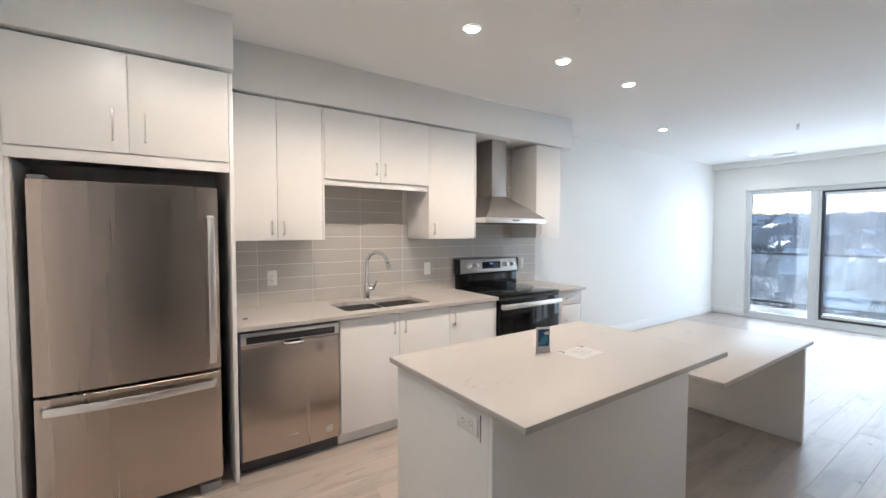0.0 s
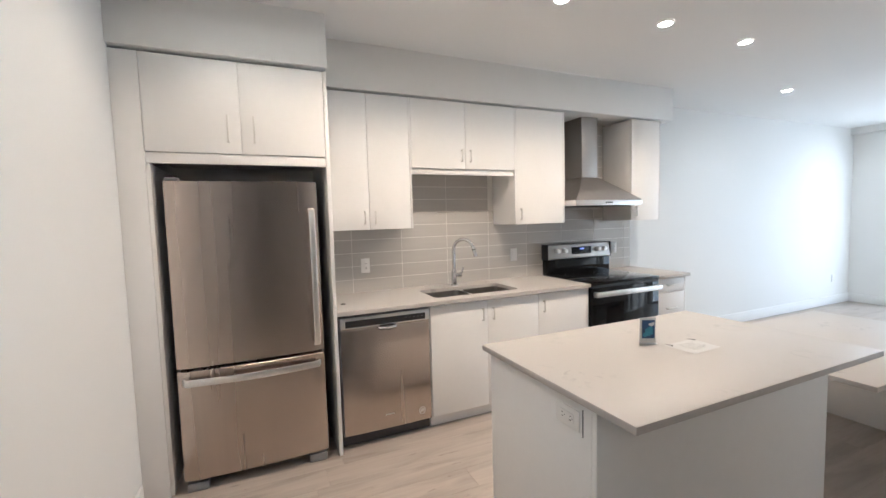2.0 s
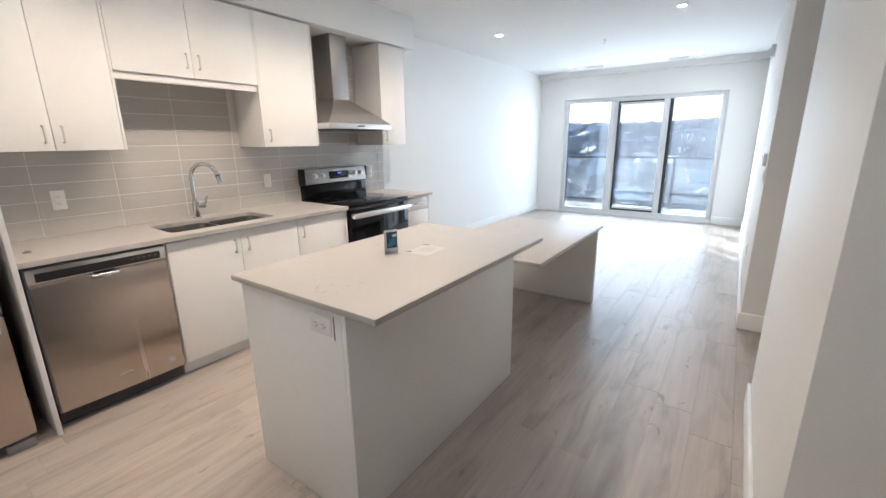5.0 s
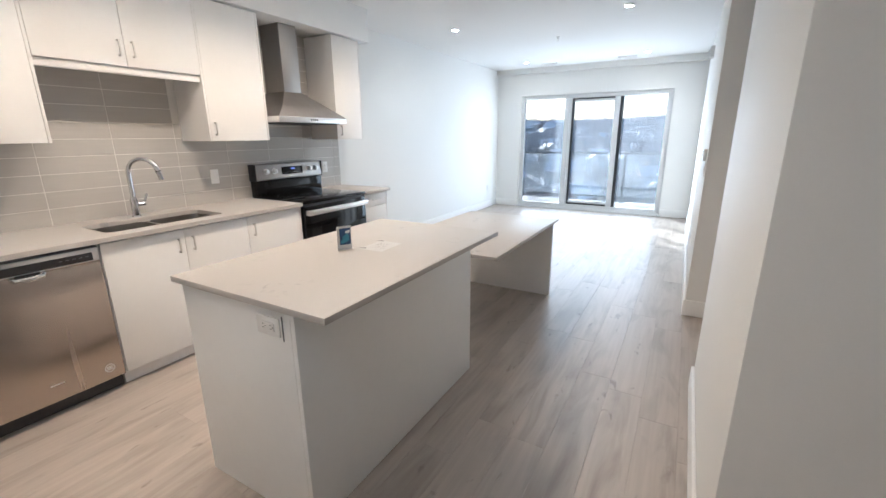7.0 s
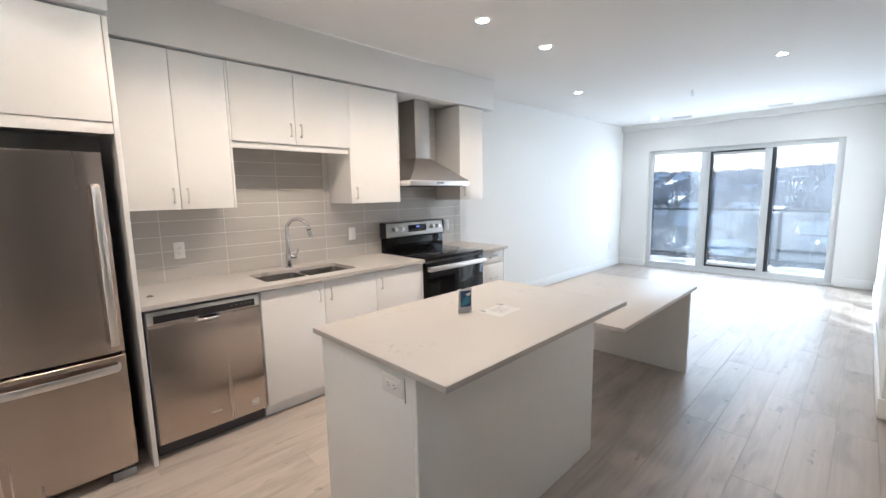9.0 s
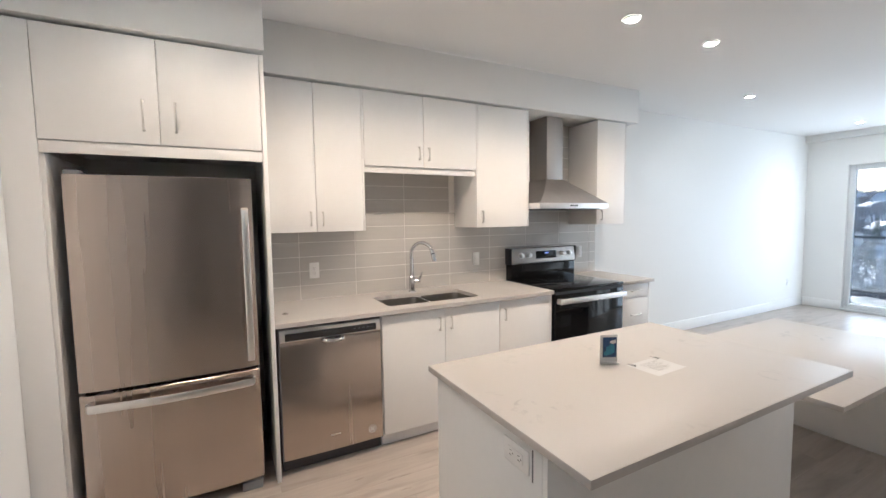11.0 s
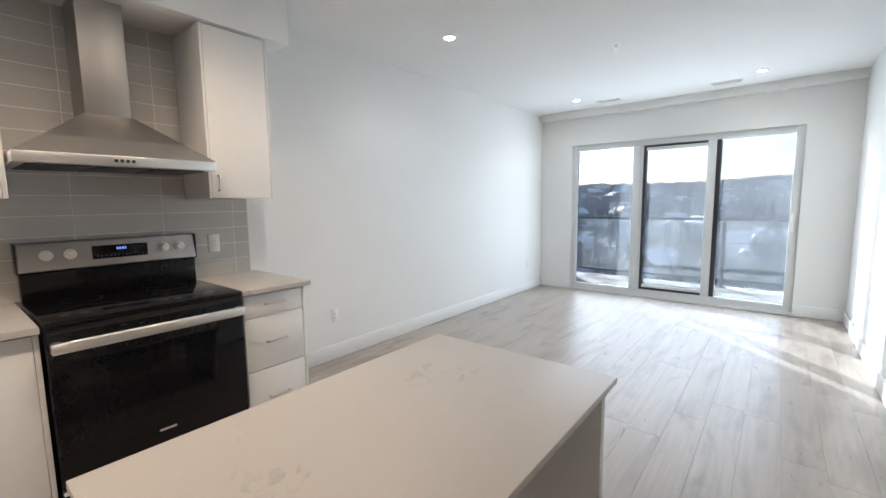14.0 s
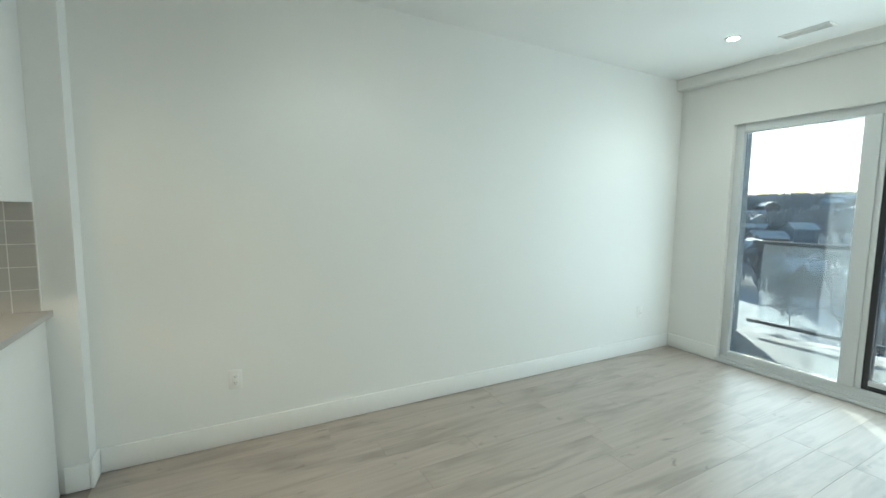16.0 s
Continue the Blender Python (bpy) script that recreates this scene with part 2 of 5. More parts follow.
LAMP_GLOW = glow("lamp_lens", (1.0, 0.90, 0.76), 9.0)
PVC = material("white_vinyl_frame", (0.66, 0.67, 0.675), 0.32, vary=0.012, scale=3)
GASKET = material("black_aluminium", (0.028, 0.030, 0.033), 0.35, vary=0.1, scale=5)
# pane darkened to hold down the outdoor brightness, not for a tint of its own
PANE = glass("view_dimming_glass", (0.160, 0.167, 0.174), 0.028)
RAIL_GLASS = glass("balcony_glass", (0.86, 0.90, 0.91), 0.035)
RAIL = material("charcoal_rail_paint", (0.05, 0.055, 0.06), 0.4, metal=0.3, vary=0.08, scale=5)
CONCRETE = material("pale_concrete", (0.55, 0.53, 0.50), 0.85, vary=0.10, scale=2.0, fine=60, bump=0.3)
FACADE = material("grey_facade_panel", (0.36, 0.37, 0.38), 0.7, vary=0.05, scale=1.0)
PAPER = material("white_paper", (0.60, 0.60, 0.59), 0.7, vary=0.01, fine=200)
# shade of the deep bowls put into the colour; also the cap's dark steel
SINK_STEEL = material("darkened_sink_steel", (0.24, 0.225, 0.205), 0.34, metal=1.0, vary=0.06, scale=5)
INK = material("grey_ink", (0.28, 0.28, 0.29), 0.7)
BLACK_INK = material("black_ink", (0.02, 0.02, 0.02), 0.6)
CARD = material("white_card", (0.78, 0.78, 0.77), 0.4, vary=0.02)
BLUE_PRINT = material("blue_print", (0.018, 0.06, 0.16), 0.3, vary=0.5, scale=30, fine=90)
PALE_BLUE_PRINT = material("pale_blue_print", (0.05, 0.24, 0.36), 0.3, vary=0.3, scale=40, fine=90)
SNOW = material("snow", (0.84, 0.82, 0.80), 0.8, vary=0.45, scale=0.30, fine=1.6, bump=0.3)
SNOW_GROUND = material("trodden_snow_ground", (0.74, 0.725, 0.70), 0.85, vary=0.5, scale=0.04, fine=0.3, bump=0.3)
ASPHALT = material("wet_asphalt_road", (0.11, 0.115, 0.125), 0.6, vary=0.2, scale=0.2, fine=3)
BARK = material("grey_bark", (0.13, 0.115, 0.105), 0.9, vary=0.25, scale=2, fine=20, bump=0.3)
NEEDLES = material("dark_spruce_needles", (0.10, 0.125, 0.11), 0.8, vary=0.4, scale=0.6, fine=4)
# lifted and bluish: the haze over the far hills is in this colour
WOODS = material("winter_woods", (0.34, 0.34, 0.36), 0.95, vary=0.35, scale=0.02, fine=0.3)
SIDING = [material("pale_siding", (0.62, 0.61, 0.58), 0.7, vary=0.05), material("brown_brick_wall", (0.27, 0.19, 0.15), 0.85, vary=0.15, fine=8),
          material("grey_siding", (0.38, 0.40, 0.42), 0.7, vary=0.05), material("buff_brick_wall", (0.45, 0.38, 0.30), 0.85, vary=0.12, fine=8)]
FAR_GLASS = material("house_window_glass", (0.05, 0.06, 0.075), 0.1, vary=0.3, scale=0.3)


# ---- mesh helpers ----
def add_box(bm, lo, hi, bevel=0.0, segments=2):
    before = set(bm.faces)
    made = bmesh.ops.create_cube(bm, size=1.0)
    size = [b - a for a, b in zip(lo, hi)]
    mid = [(a + b) / 2 for a, b in zip(lo, hi)]
    for v in made["verts"]:
        v.co = Vector([m + c * s for m, c, s in zip(mid, v.co, size)])
    if bevel:
        edges = {e for v in made["verts"] for e in v.link_edges}
        bmesh.ops.bevel(bm, geom=list(edges), offset=min(bevel, 0.45 * min(size)), segments=segments, profile=0.5, affect="EDGES")
    return [f for f in bm.faces if f not in before]


def add_rod(bm, a, b, r0, r1=None, sides=14, caps=True):
    a, b = Vector(a), Vector(b)
    r1 = r0 if r1 is None else r1
    turn = (b - a).to_track_quat("Z", "Y").to_matrix()
    rings = []
    for p, r in ((a, r0), (b, r1)):
        rings.append([bm.verts.new(p + turn @ Vector((r * math.cos(k * math.tau / sides), r * math.sin(k * math.tau / sides), 0))) for k in range(sides)])
    for k in range(sides):
        bm.faces.new((rings[0][k], rings[0][(k + 1) % sides], rings[1][(k + 1) % sides], rings[1][k]))
    if caps:
        bm.faces.new(rings[0][::-1])
        bm.faces.new(rings[1])


def add_tube(bm, points, radius, sides=14):
    """A bent tube through the points; radius may be a list."""
    points = [Vector(p) for p in points]
    radii = radius if isinstance(radius, list) else [radius] * len(points)
    rings, side = [], None
    for n, p in enumerate(points):
        way = (points[min(n + 1, len(points) - 1)] - points[max(n - 1, 0)]).normalized()
        if side is None:
            side = way.orthogonal().normalized()
        side = (side - way * side.dot(way)).normalized()
        up = way.cross(side)
        rings.append([bm.verts.new(p + radii[n] * (side * math.cos(k * math.tau / sides) + up * math.sin(k * math.tau / sides))) for k in range(sides)])
    for r0, r1 in zip(rings, rings[1:]):
        for k in range(sides):
            bm.faces.new((r0[k], r0[(k + 1) % sides], r1[(k + 1) % sides], r1[k]))
    bm.faces.new(rings[0][::-1])
    bm.faces.new(rings[-1])


def add_bar(bm, points, across, half_a, half_b):
    """A flat bar through the points: half_a wide along the way across, half_b thick."""
    points, across = [Vector(p) for p in points], Vector(across).normalized()
    rings = []
    for n, p in enumerate(points):
        way = (points[min(n + 1, len(points) - 1)] - points[max(n - 1, 0)]).normalized()
        thick = way.cross(across).normalized()
        corner = [(-1, -0.6), (-0.7, -1), (0.7, -1), (1, -0.6), (1, 0.6), (0.7, 1), (-0.7, 1), (-1, 0.6)]
        rings.append([bm.verts.new(p + across * half_a * u + thick * half_b * v) for u, v in corner])
    for r0, r1 in zip(rings, rings[1:]):
        for k in range(8):
            bm.faces.new((r0[k], r0[(k + 1) % 8], r1[(k + 1) % 8], r1[k]))
    bm.faces.new(rings[0][::-1])
    bm.faces.new(rings[-1])


def done(bm, name, mat, parent=None, label="", smooth=False):
    bmesh.ops.recalc_face_normals(bm, faces=bm.faces)
    data = bpy.data.meshes.new(name)
    bm.to_mesh(data)
    bm.free()
    for m in (mat if isinstance(mat, (list, tuple)) else [mat]):
        data.materials.append(m)
    if smooth:
        data.shade_smooth()
        data.set_sharp_from_angle(angle=radians(40))
    ob = new(name, data)
    if parent:
        attach(ob, parent)
    if label:
        tagged(ob, label)
    return ob


def attach(ob, parent):
    ob.parent = parent
    ob.matrix_parent_inverse = parent.matrix_basis.inverted() if parent.parent is None else Matrix.Identity(4)


def box(name, lo, hi, mat, parent=None, bevel=0.0, label="", segments=2):
    bm = bmesh.new()
    add_box(bm, lo, hi, bevel, segments)
    return done(bm, name, mat, parent, label, smooth=bevel > 0)


def boxes(name, pairs, mat, parent=None, bevel=0.0, label=""):
    """Several blocks joined into one part."""
    bm = bmesh.new()
    for lo, hi in pairs:
        add_box(bm, lo, hi, bevel)
    return done(bm, name, mat, parent, label, smooth=bevel > 0)


def apart(name, pairs, mat, parent=None, bevel=0.0, label=""):
    """Several blocks, each a part of its own."""
    return [box(name, lo, hi, mat, parent, bevel, label) for lo, hi in pairs]


def tiny(ob):
    """Marks too small to be picked apart."""
    return tagged(ob, kind="stuff")


def thing(name, base, label, category, group=""):
    ob = new(name)
    ob.empty_display_size = 0.1
    ob.matrix_basis = Matrix.Translation(base)
    return tagged(ob, label, category, group)


def setting(ob, label=""):
    return tagged(ob, label, kind="structure")

# ---- the large structure ----
WEST, KWALL, EAST, NORTH, SOUTH, TOP = -3.215, -3.088, 0.43, 10.19, 1.05, 2.69
K_END = 5.45
PIER_X, PIER_Y0, PIER_Y1, HALL = 0.485, 2.965, 4.34, 8.6
floor = setting(box("floor", (-3.6, 0.85, -0.16), (HALL + 0.12, 10.40, -0.006), SUBFLOOR), "grey-oak vinyl plank floor")
setting(box("ceiling", (-3.6, 0.85, TOP), (HALL + 0.12, 10.40, TOP + 0.12), CEIL), "smooth white painted ceiling")
setting(box("wall_west", (-3.42, K_END, 0), (WEST, NORTH, TOP), WALL), "plain white painted living room wall")
setting(box("wall_kitchen", (-3.42, SOUTH, 0), (KWALL, K_END, TOP), WALL), "white painted kitchen wall")
setting(box("wall_south", (-3.42, SOUTH - 0.14, 0), (HALL + 0.12, SOUTH, TOP), WALL), "plain white painted wall")
# unseen end wall, set deep so the refrigerator mirrors a dark hall
setting(box("wall_hall", (HALL, SOUTH, 0), (HALL + 0.12, PIER_Y0, TOP), WALL), "plain unseen wall closing the deepened hall")
setting(box("wall_pier", (PIER_X, PIER_Y0, 0), (HALL + 0.12, PIER_Y1, TOP), WALL, bevel=0.004), "white painted wall corner by the entry")
setting(box("wall_recess", (1.60, PIER_Y1, 0), (1.72, 5.50, TOP), WALL), "plain white painted wall in the passage")
setting(box("wall_east", (EAST, 5.50, 0), (1.72, NORTH, TOP), WALL, bevel=0.004), "plain white painted wall catching the sun")
WX0, WX1, WZ0, WZ1 = -2.715, -0.025, 0.03, 2.195
setting(boxes("wall_north", [((-3.42, NORTH, 0), (WX0, NORTH + 0.20, TOP)), ((WX1, NORTH, 0), (1.72, NORTH + 0.20, TOP)),
                             ((WX0, NORTH, WZ1), (WX1, NORTH + 0.20, TOP)), ((WX0, NORTH, -0.02), (WX1, NORTH + 0.20, WZ0))], WALL), "white window wall")
setting(box("beam", (WEST, NORTH - 0.105, TOP - 0.095), (EAST, NORTH, TOP), WALL, bevel=0.004), "shallow white beam above the window wall")
setting(boxes("bulkhead", [((KWALL, 2.108, 2.379), (-2.705, 5.475, TOP)), ((KWALL, SOUTH, 2.385), (-2.375, 2.108, TOP))], WALL, bevel=0.003), "white boxed bulkhead above the kitchen cabinets")


def baseboard(name, lo, hi):
    bm = bmesh.new()
    add_box(bm, (lo[0], lo[1], 0.002), (hi[0], hi[1], 0.135), 0.005)
    return setting(done(bm, name, TRIM, smooth=True), "white painted baseboard")


B = 0.016
baseboard("baseboard_west", (WEST, K_END + B, 0), (WEST + B, NORTH - 0.001, 0))
baseboard("baseboard_return", (WEST, K_END, 0), (KWALL + B, K_END + B, 0))
baseboard("baseboard_kitchen_end", (KWALL, 5.352, 0), (KWALL + B, K_END - 0.001, 0))
baseboard("baseboard_north_a", (WEST + B, NORTH - B, 0), (WX0 - 0.002, NORTH, 0))
baseboard("baseboard_north_b", (WX1 + 0.002, NORTH - B, 0), (EAST - B, NORTH, 0))
baseboard("baseboard_east", (EAST - B, 5.50, 0), (EAST, NORTH - 0.001, 0))
baseboard("baseboard_east_end", (EAST - B, 5.50 - B, 0), (1.60, 5.50 - 0.0005, 0))
baseboard("baseboard_pier", (PIER_X - B, PIER_Y0, 0), (PIER_X, PIER_Y1, 0))
baseboard("baseboard_pier_front", (PIER_X - B, PIER_Y0 - B, 0), (HALL, PIER_Y0 - 0.0005, 0))
baseboard("baseboard_pier_back", (PIER_X - B, PIER_Y1 + 0.0005, 0), (1.60, PIER_Y1 + B, 0))
baseboard("baseboard_south", (-2.36, SOUTH, 0), (HALL, SOUTH + B, 0))

# ---- window wall: a white three-part sliding door ----
FY0, FY1 = 10.235, 10.315


def window_unit():
    w = setting(boxes("window_1", [((WX0, FY0, WZ0), (WX0 + 0.07, FY1, WZ1)), ((WX1 - 0.085, FY0, WZ0), (WX1, FY1, WZ1)),
                                   ((WX0 + 0.07, FY0, WZ1 - 0.075), (WX1 - 0.085, FY1, WZ1)), ((WX0 + 0.07, FY0, WZ0), (WX1 - 0.085, FY1, WZ0 + 0.075)),
                                   ((-1.85, FY0 - 0.01, WZ0 + 0.075), (-1.755, FY1, WZ1 - 0.075))], PVC, bevel=0.005), "white vinyl sliding patio door in three panes")
    # sliding sash with black edges, and its meeting stile
    apart("sash", [((-0.962, FY0 + 0.004, WZ0 + 0.076), (-0.868, FY1 - 0.03, WZ1 - 0.076)), ((-1.754, FY0 + 0.004, WZ0 + 0.076), (-1.72, FY1 - 0.03, WZ1 - 0.076))], PVC, w, 0.004)
    boxes("screen_frame", [((-1.719, FY0 + 0.012, WZ0 + 0.078), (-1.683, FY1 + 0.02, WZ1 - 0.078)), ((-1.683, FY0 + 0.012, WZ1 - 0.105), (-0.963, FY1 + 0.02, WZ1 - 0.078)),
                           ((-1.683, FY0 + 0.012, WZ0 + 0.078), (-0.963, FY1 + 0.02, WZ0 + 0.112)), ((-0.867, FY0 + 0.012, WZ0 + 0.078), (-0.815, FY1 + 0.02, WZ1 - 0.078))], GASKET, w, 0.003, "black aluminium sliding frame")
    apart("inner_rail", [((-1.682, FY0 + 0.006, WZ1 - 0.145), (-0.963, FY1 - 0.03, WZ1 - 0.106)), ((-1.682, FY0 + 0.006, WZ0 + 0.113), (-0.963, FY1 - 0.03, WZ0 + 0.150))], PVC, w, 0.003)
    for n, (a, b, y) in enumerate([(WX0 + 0.071, -1.851, 10.275), (-1.682, -0.963, 10.27), (-0.814, WX1 - 0.086, 10.295)]):
        box("pane", (a, y, WZ0 + 0.077), (b, y + 0.006, WZ1 - 0.077), PANE, w)
    boxes("track", [((WX0 + 0.02, 10.195, 0.031), (WX1 - 0.02, 10.234, 0.052)), ((WX0 + 0.02, 10.205, 0.052), (WX1 - 0.02, 10.211, 0.066))], PVC, w, 0.002)
    boxes("handle", [((-0.094, FY0 - 0.030, 0.98), (-0.066, FY0 - 0.002, 1.20))], WHITE_PLASTIC, w, 0.006, "white lever pull handle")
    return w


window_unit()
setting(boxes("window_stool", [((WX0 - 0.01, NORTH - 0.022, 0.003), (WX1 + 0.03, NORTH + 0.003, 0.030))], PVC, bevel=0.004), "white sill strip at the patio door")

# ---- balcony ----
setting(box("balcony_slab", (-3.6, 10.40, -0.22), (3.2, 11.86, -0.02), CONCRETE), "pale concrete balcony slab with frost")
setting(box("balcony_side_wall", (-3.45, 10.40, -0.02), (-3.22, 11.545, 2.9), FACADE), "grey balcony side wall")


def balcony_rail():
    r = thing("balcony_railing", (-0.2, 11.72, -0.02), "charcoal metal balcony railing with clear glass panels", "railing")
    box("top_rail", (-3.2, 11.695, 1.035), (3.1, 11.745, 1.078), RAIL, r, 0.006)
    box("bottom_rail", (-3.2, 11.70, 0.085), (3.1, 11.74, 0.125), RAIL, r, 0.005)
    for x in (-0.86, 1.42):
        boxes("post", [((x - 0.024, 11.698, -0.02), (x + 0.024, 11.742, 1.035)), ((x - 0.06, 11.67, -0.02), (x + 0.06, 11.77, -0.006))], RAIL, r, 0.003)
    for x0, x1 in ((-3.09, -2.02), (-1.99, -0.89), (-0.83, 0.26), (0.29, 1.39), (1.45, 3.05)):
        box("panel", (x0, 11.714, 0.130), (x1, 11.726, 1.030), RAIL_GLASS, r, label="clear glass panel")
    return r


balcony_rail()


def snow_ridge():
    """Old snow left along the slab's edge under the railing."""
    bm = bmesh.new()
    n, m = 150, 7
    grid = []
    for a in range(n + 1):
        x = -3.15 + 6.2 * a / n
        w = 0.09 + 0.05 * noise.noise(Vector((x * 2.1, 0, 0)))
        h = max(0.002, 0.012 + 0.03 * noise.noise(Vector((x * 3.3, 5, 0))))
        grid.append([bm.verts.new((x, 11.755 + w * (2 * c / m - 1), -0.021 + h * math.sin(math.pi * c / m) * (1 + 0.5 * noise.noise(Vector((x * 14, c, 3)))))) for c in range(m + 1)])
    for a in range(n):
        for c in range(m):
            bm.faces.new((grid[a][c], grid[a + 1][c], grid[a + 1][c + 1], grid[a][c + 1]))
    tagged(done(bm, "snow_ridge", SNOW, smooth=True), "thin ridge of old snow on the balcony's edge", "snow", kind="stuff")


snow_ridge()


# ---- ceiling fixtures ----
def downlight(x, y):
    d = thing("downlight", (x, y, TOP - 0.012), "small round recessed downlight, lit", "downlight", "ceiling downlights")
    bm = bmesh.new()
    prof = [(0.036, 0.0), (0.038, -0.010), (0.046, -0.012), (0.052, -0.006), (0.053, -0.0005)]
    rings = [[bm.verts.new((x + r * math.cos(k * math.tau / 32), y + r * math.sin(k * math.tau / 32), TOP + z)) for k in range(32)] for r, z in prof]
    for a, b in zip(rings, rings[1:]):
        for k in range(32):
            bm.faces.new((a[k], a[(k + 1) % 32], b[(k + 1) % 32], b[k]))
    done(bm, "trim_ring", WHITE_PLASTIC, d, smooth=True)
    bm = bmesh.new()
    add_rod(bm, (x, y, TOP - 0.0015), (x, y, TOP - 0.006), 0.0365, sides=32)
    done(bm, "lens", LAMP_GLOW, d)
    return d


# the added fill lamp gets the same fixture as the other downlights
first_light = downlight(*LAMPS[0])
for lx, ly in LAMPS[1:]:
    copy_thing(first_light, Matrix.Translation((lx, ly, TOP - 0.012)))


def vent(x, y):
    v = thing("ceiling_vent", (x, y, TOP), "white slotted ceiling air vent", "vent", "ceiling vents")
    boxes("frame", [((x - 0.15, y - 0.055, TOP - 0.008), (x + 0.15, y - 0.042, TOP)), ((x - 0.15, y + 0.042, TOP - 0.008), (x + 0.15, y + 0.055, TOP)),
                    ((x - 0.15, y - 0.042, TOP - 0.008), (x - 0.137, y + 0.042, TOP)), ((x + 0.137, y - 0.042, TOP - 0.008), (x + 0.15, y + 0.042, TOP))], WHITE_PLASTIC, v)
    box("duct", (x - 0.137, y - 0.042, TOP - 0.0015), (x + 0.137, y + 0.042, TOP - 0.0005), BLACK_PLASTIC, v)
    tiny(boxes("slats", [((x - 0.137, y - 0.042 + k * 0.0085, TOP - 0.006), (x + 0.137, y - 0.042 + k * 0.0085 + 0.0021, TOP - 0.002)) for k in range(1, 10)], WHITE_PLASTIC, v))
    return v


first_vent = vent(-2.06, 9.76)
copy_thing(first_vent, Matrix.Translation((-0.76, 9.76, TOP)))


def sprinkler(x, y):
    s = thing("sprinkler_head", (x, y, TOP), "white pendant fire sprinkler head", "sprinkler", "ceiling sprinklers")
    bm = bmesh.new()
    add_rod(bm, (x, y, TOP - 0.004), (x, y, TOP), 0.032, sides=20)
    add_rod(bm, (x, y, TOP - 0.030), (x, y, TOP - 0.004), 0.011, 0.014, 12)
    add_tube(bm, [(x - 0.011, y, TOP - 0.028), (x - 0.016, y, TOP - 0.042), (x, y, TOP - 0.058)], 0.0028, 6)
    add_tube(bm, [(x + 0.011, y, TOP - 0.028), (x + 0.016, y, TOP - 0.042), (x, y, TOP - 0.058)], 0.0028, 6)
    add_rod(bm, (x, y, TOP - 0.061), (x, y, TOP - 0.058), 0.017, sides=14)
    done(bm, "body", WHITE_PLASTIC, s, smooth=True)
    return s


first_head = sprinkler(-1.37, 7.73)
copy_thing(first_head, Matrix.Translation((-1.237, 3.64, TOP)))


# ---- wall plates ----
def plate(name, at, turn, label, kind, lie=0):
    """A wall plate built facing +x at the origin, then set at its place."""
    t = thing(name, (0, 0, 0), label, "switch" if kind in ("switch", "stat") else "outlet")
    box("cover", (0, -0.035, -0.0575), (0.006, 0.035, 0.0575), WHITE_PLASTIC, t, 0.003)
    if kind == "outlet":
        box("insert", (0.0061, -0.0165, -0.0335), (0.009, 0.0165, 0.0335), WHITE_PLASTIC, t, 0.0015)
        bm = bmesh.new()
        for z in (-0.019, 0.019):
            add_box(bm, (0.0091, -0.0075, z - 0.004), (0.0094, -0.0055, z + 0.005))
            add_box(bm, (0.0091, 0.0055, z - 0.004), (0.0094, 0.0075, z + 0.005))
            add_rod(bm, (0.0091, 0, z - 0.0095), (0.0094, 0, z - 0.0095), 0.0022, sides=8)
        tiny(done(bm, "slots", SLOT, t))
    else:
        box("rocker", (0.0061, -0.0165, -0.0335), (0.0105, 0.0165, 0.0335), WHITE_PLASTIC, t, 0.002)
    t.matrix_basis = pose(*at, lie, 0, turn)
    return t


TF = -3.0775        # the tiles' face
plate("wall_outlet", (TF, 2.45, 1.125), 0, "white double outlet on the tiled backsplash", "outlet")
plate("light_switch", (TF, 3.845, 1.13), 0, "white rocker switch on the tiled backsplash", "switch")
plate("wall_outlet", (TF, 5.087, 1.13), 0, "white double outlet on the tiled backsplash beside the range", "outlet")
plate("wall_outlet", (WEST, 6.11, 0.39), 0, "white double outlet low on the wall", "outlet")
plate("wall_outlet", (WEST, 9.72, 0.41), 0, "white double outlet low on the wall", "outlet")
plate("wall_outlet", (EAST, 6.4, 0.44), 180, "white double outlet low on the wall", "outlet")
plate("wall_outlet", (EAST, 9.35, 0.39), 180, "white double outlet low on the wall", "outlet")
plate("light_switch", (EAST, 5.60, 1.175), 180, "white rocker switch near the wall corner", "switch")


def thermostat():
    t = thing("thermostat", (EAST, 5.70, 1.28), "small white wall thermostat", "thermostat")
    box("case", (EAST - 0.026, 5.64, 1.235), (EAST, 5.76, 1.325), WHITE_PLASTIC, t, 0.006)
    box("display", (EAST - 0.0268, 5.665, 1.27), (EAST - 0.0262, 5.735, 1.31), GREY_PLASTIC, t)


def alarm_horn():
    t = thing("fire_alarm_horn", (EAST, 8.2, 2.40), "white wall fire alarm horn strobe", "alarm")
    box("case", (EAST - 0.045, 8.14, 2.34), (EAST, 8.26, 2.47), WHITE_PLASTIC, t, 0.008)
    box("lens", (EAST - 0.062, 8.175, 2.375), (EAST - 0.0455, 8.225, 2.435), CARD, t, 0.006)


thermostat()
alarm_horn()

# ---- kitchen ----
DOOR_T = 0.019
UPX, LOX, TALLX = -2.716, -2.441, -2.400      # faces of the upper, base and refrigerator cabinet doors


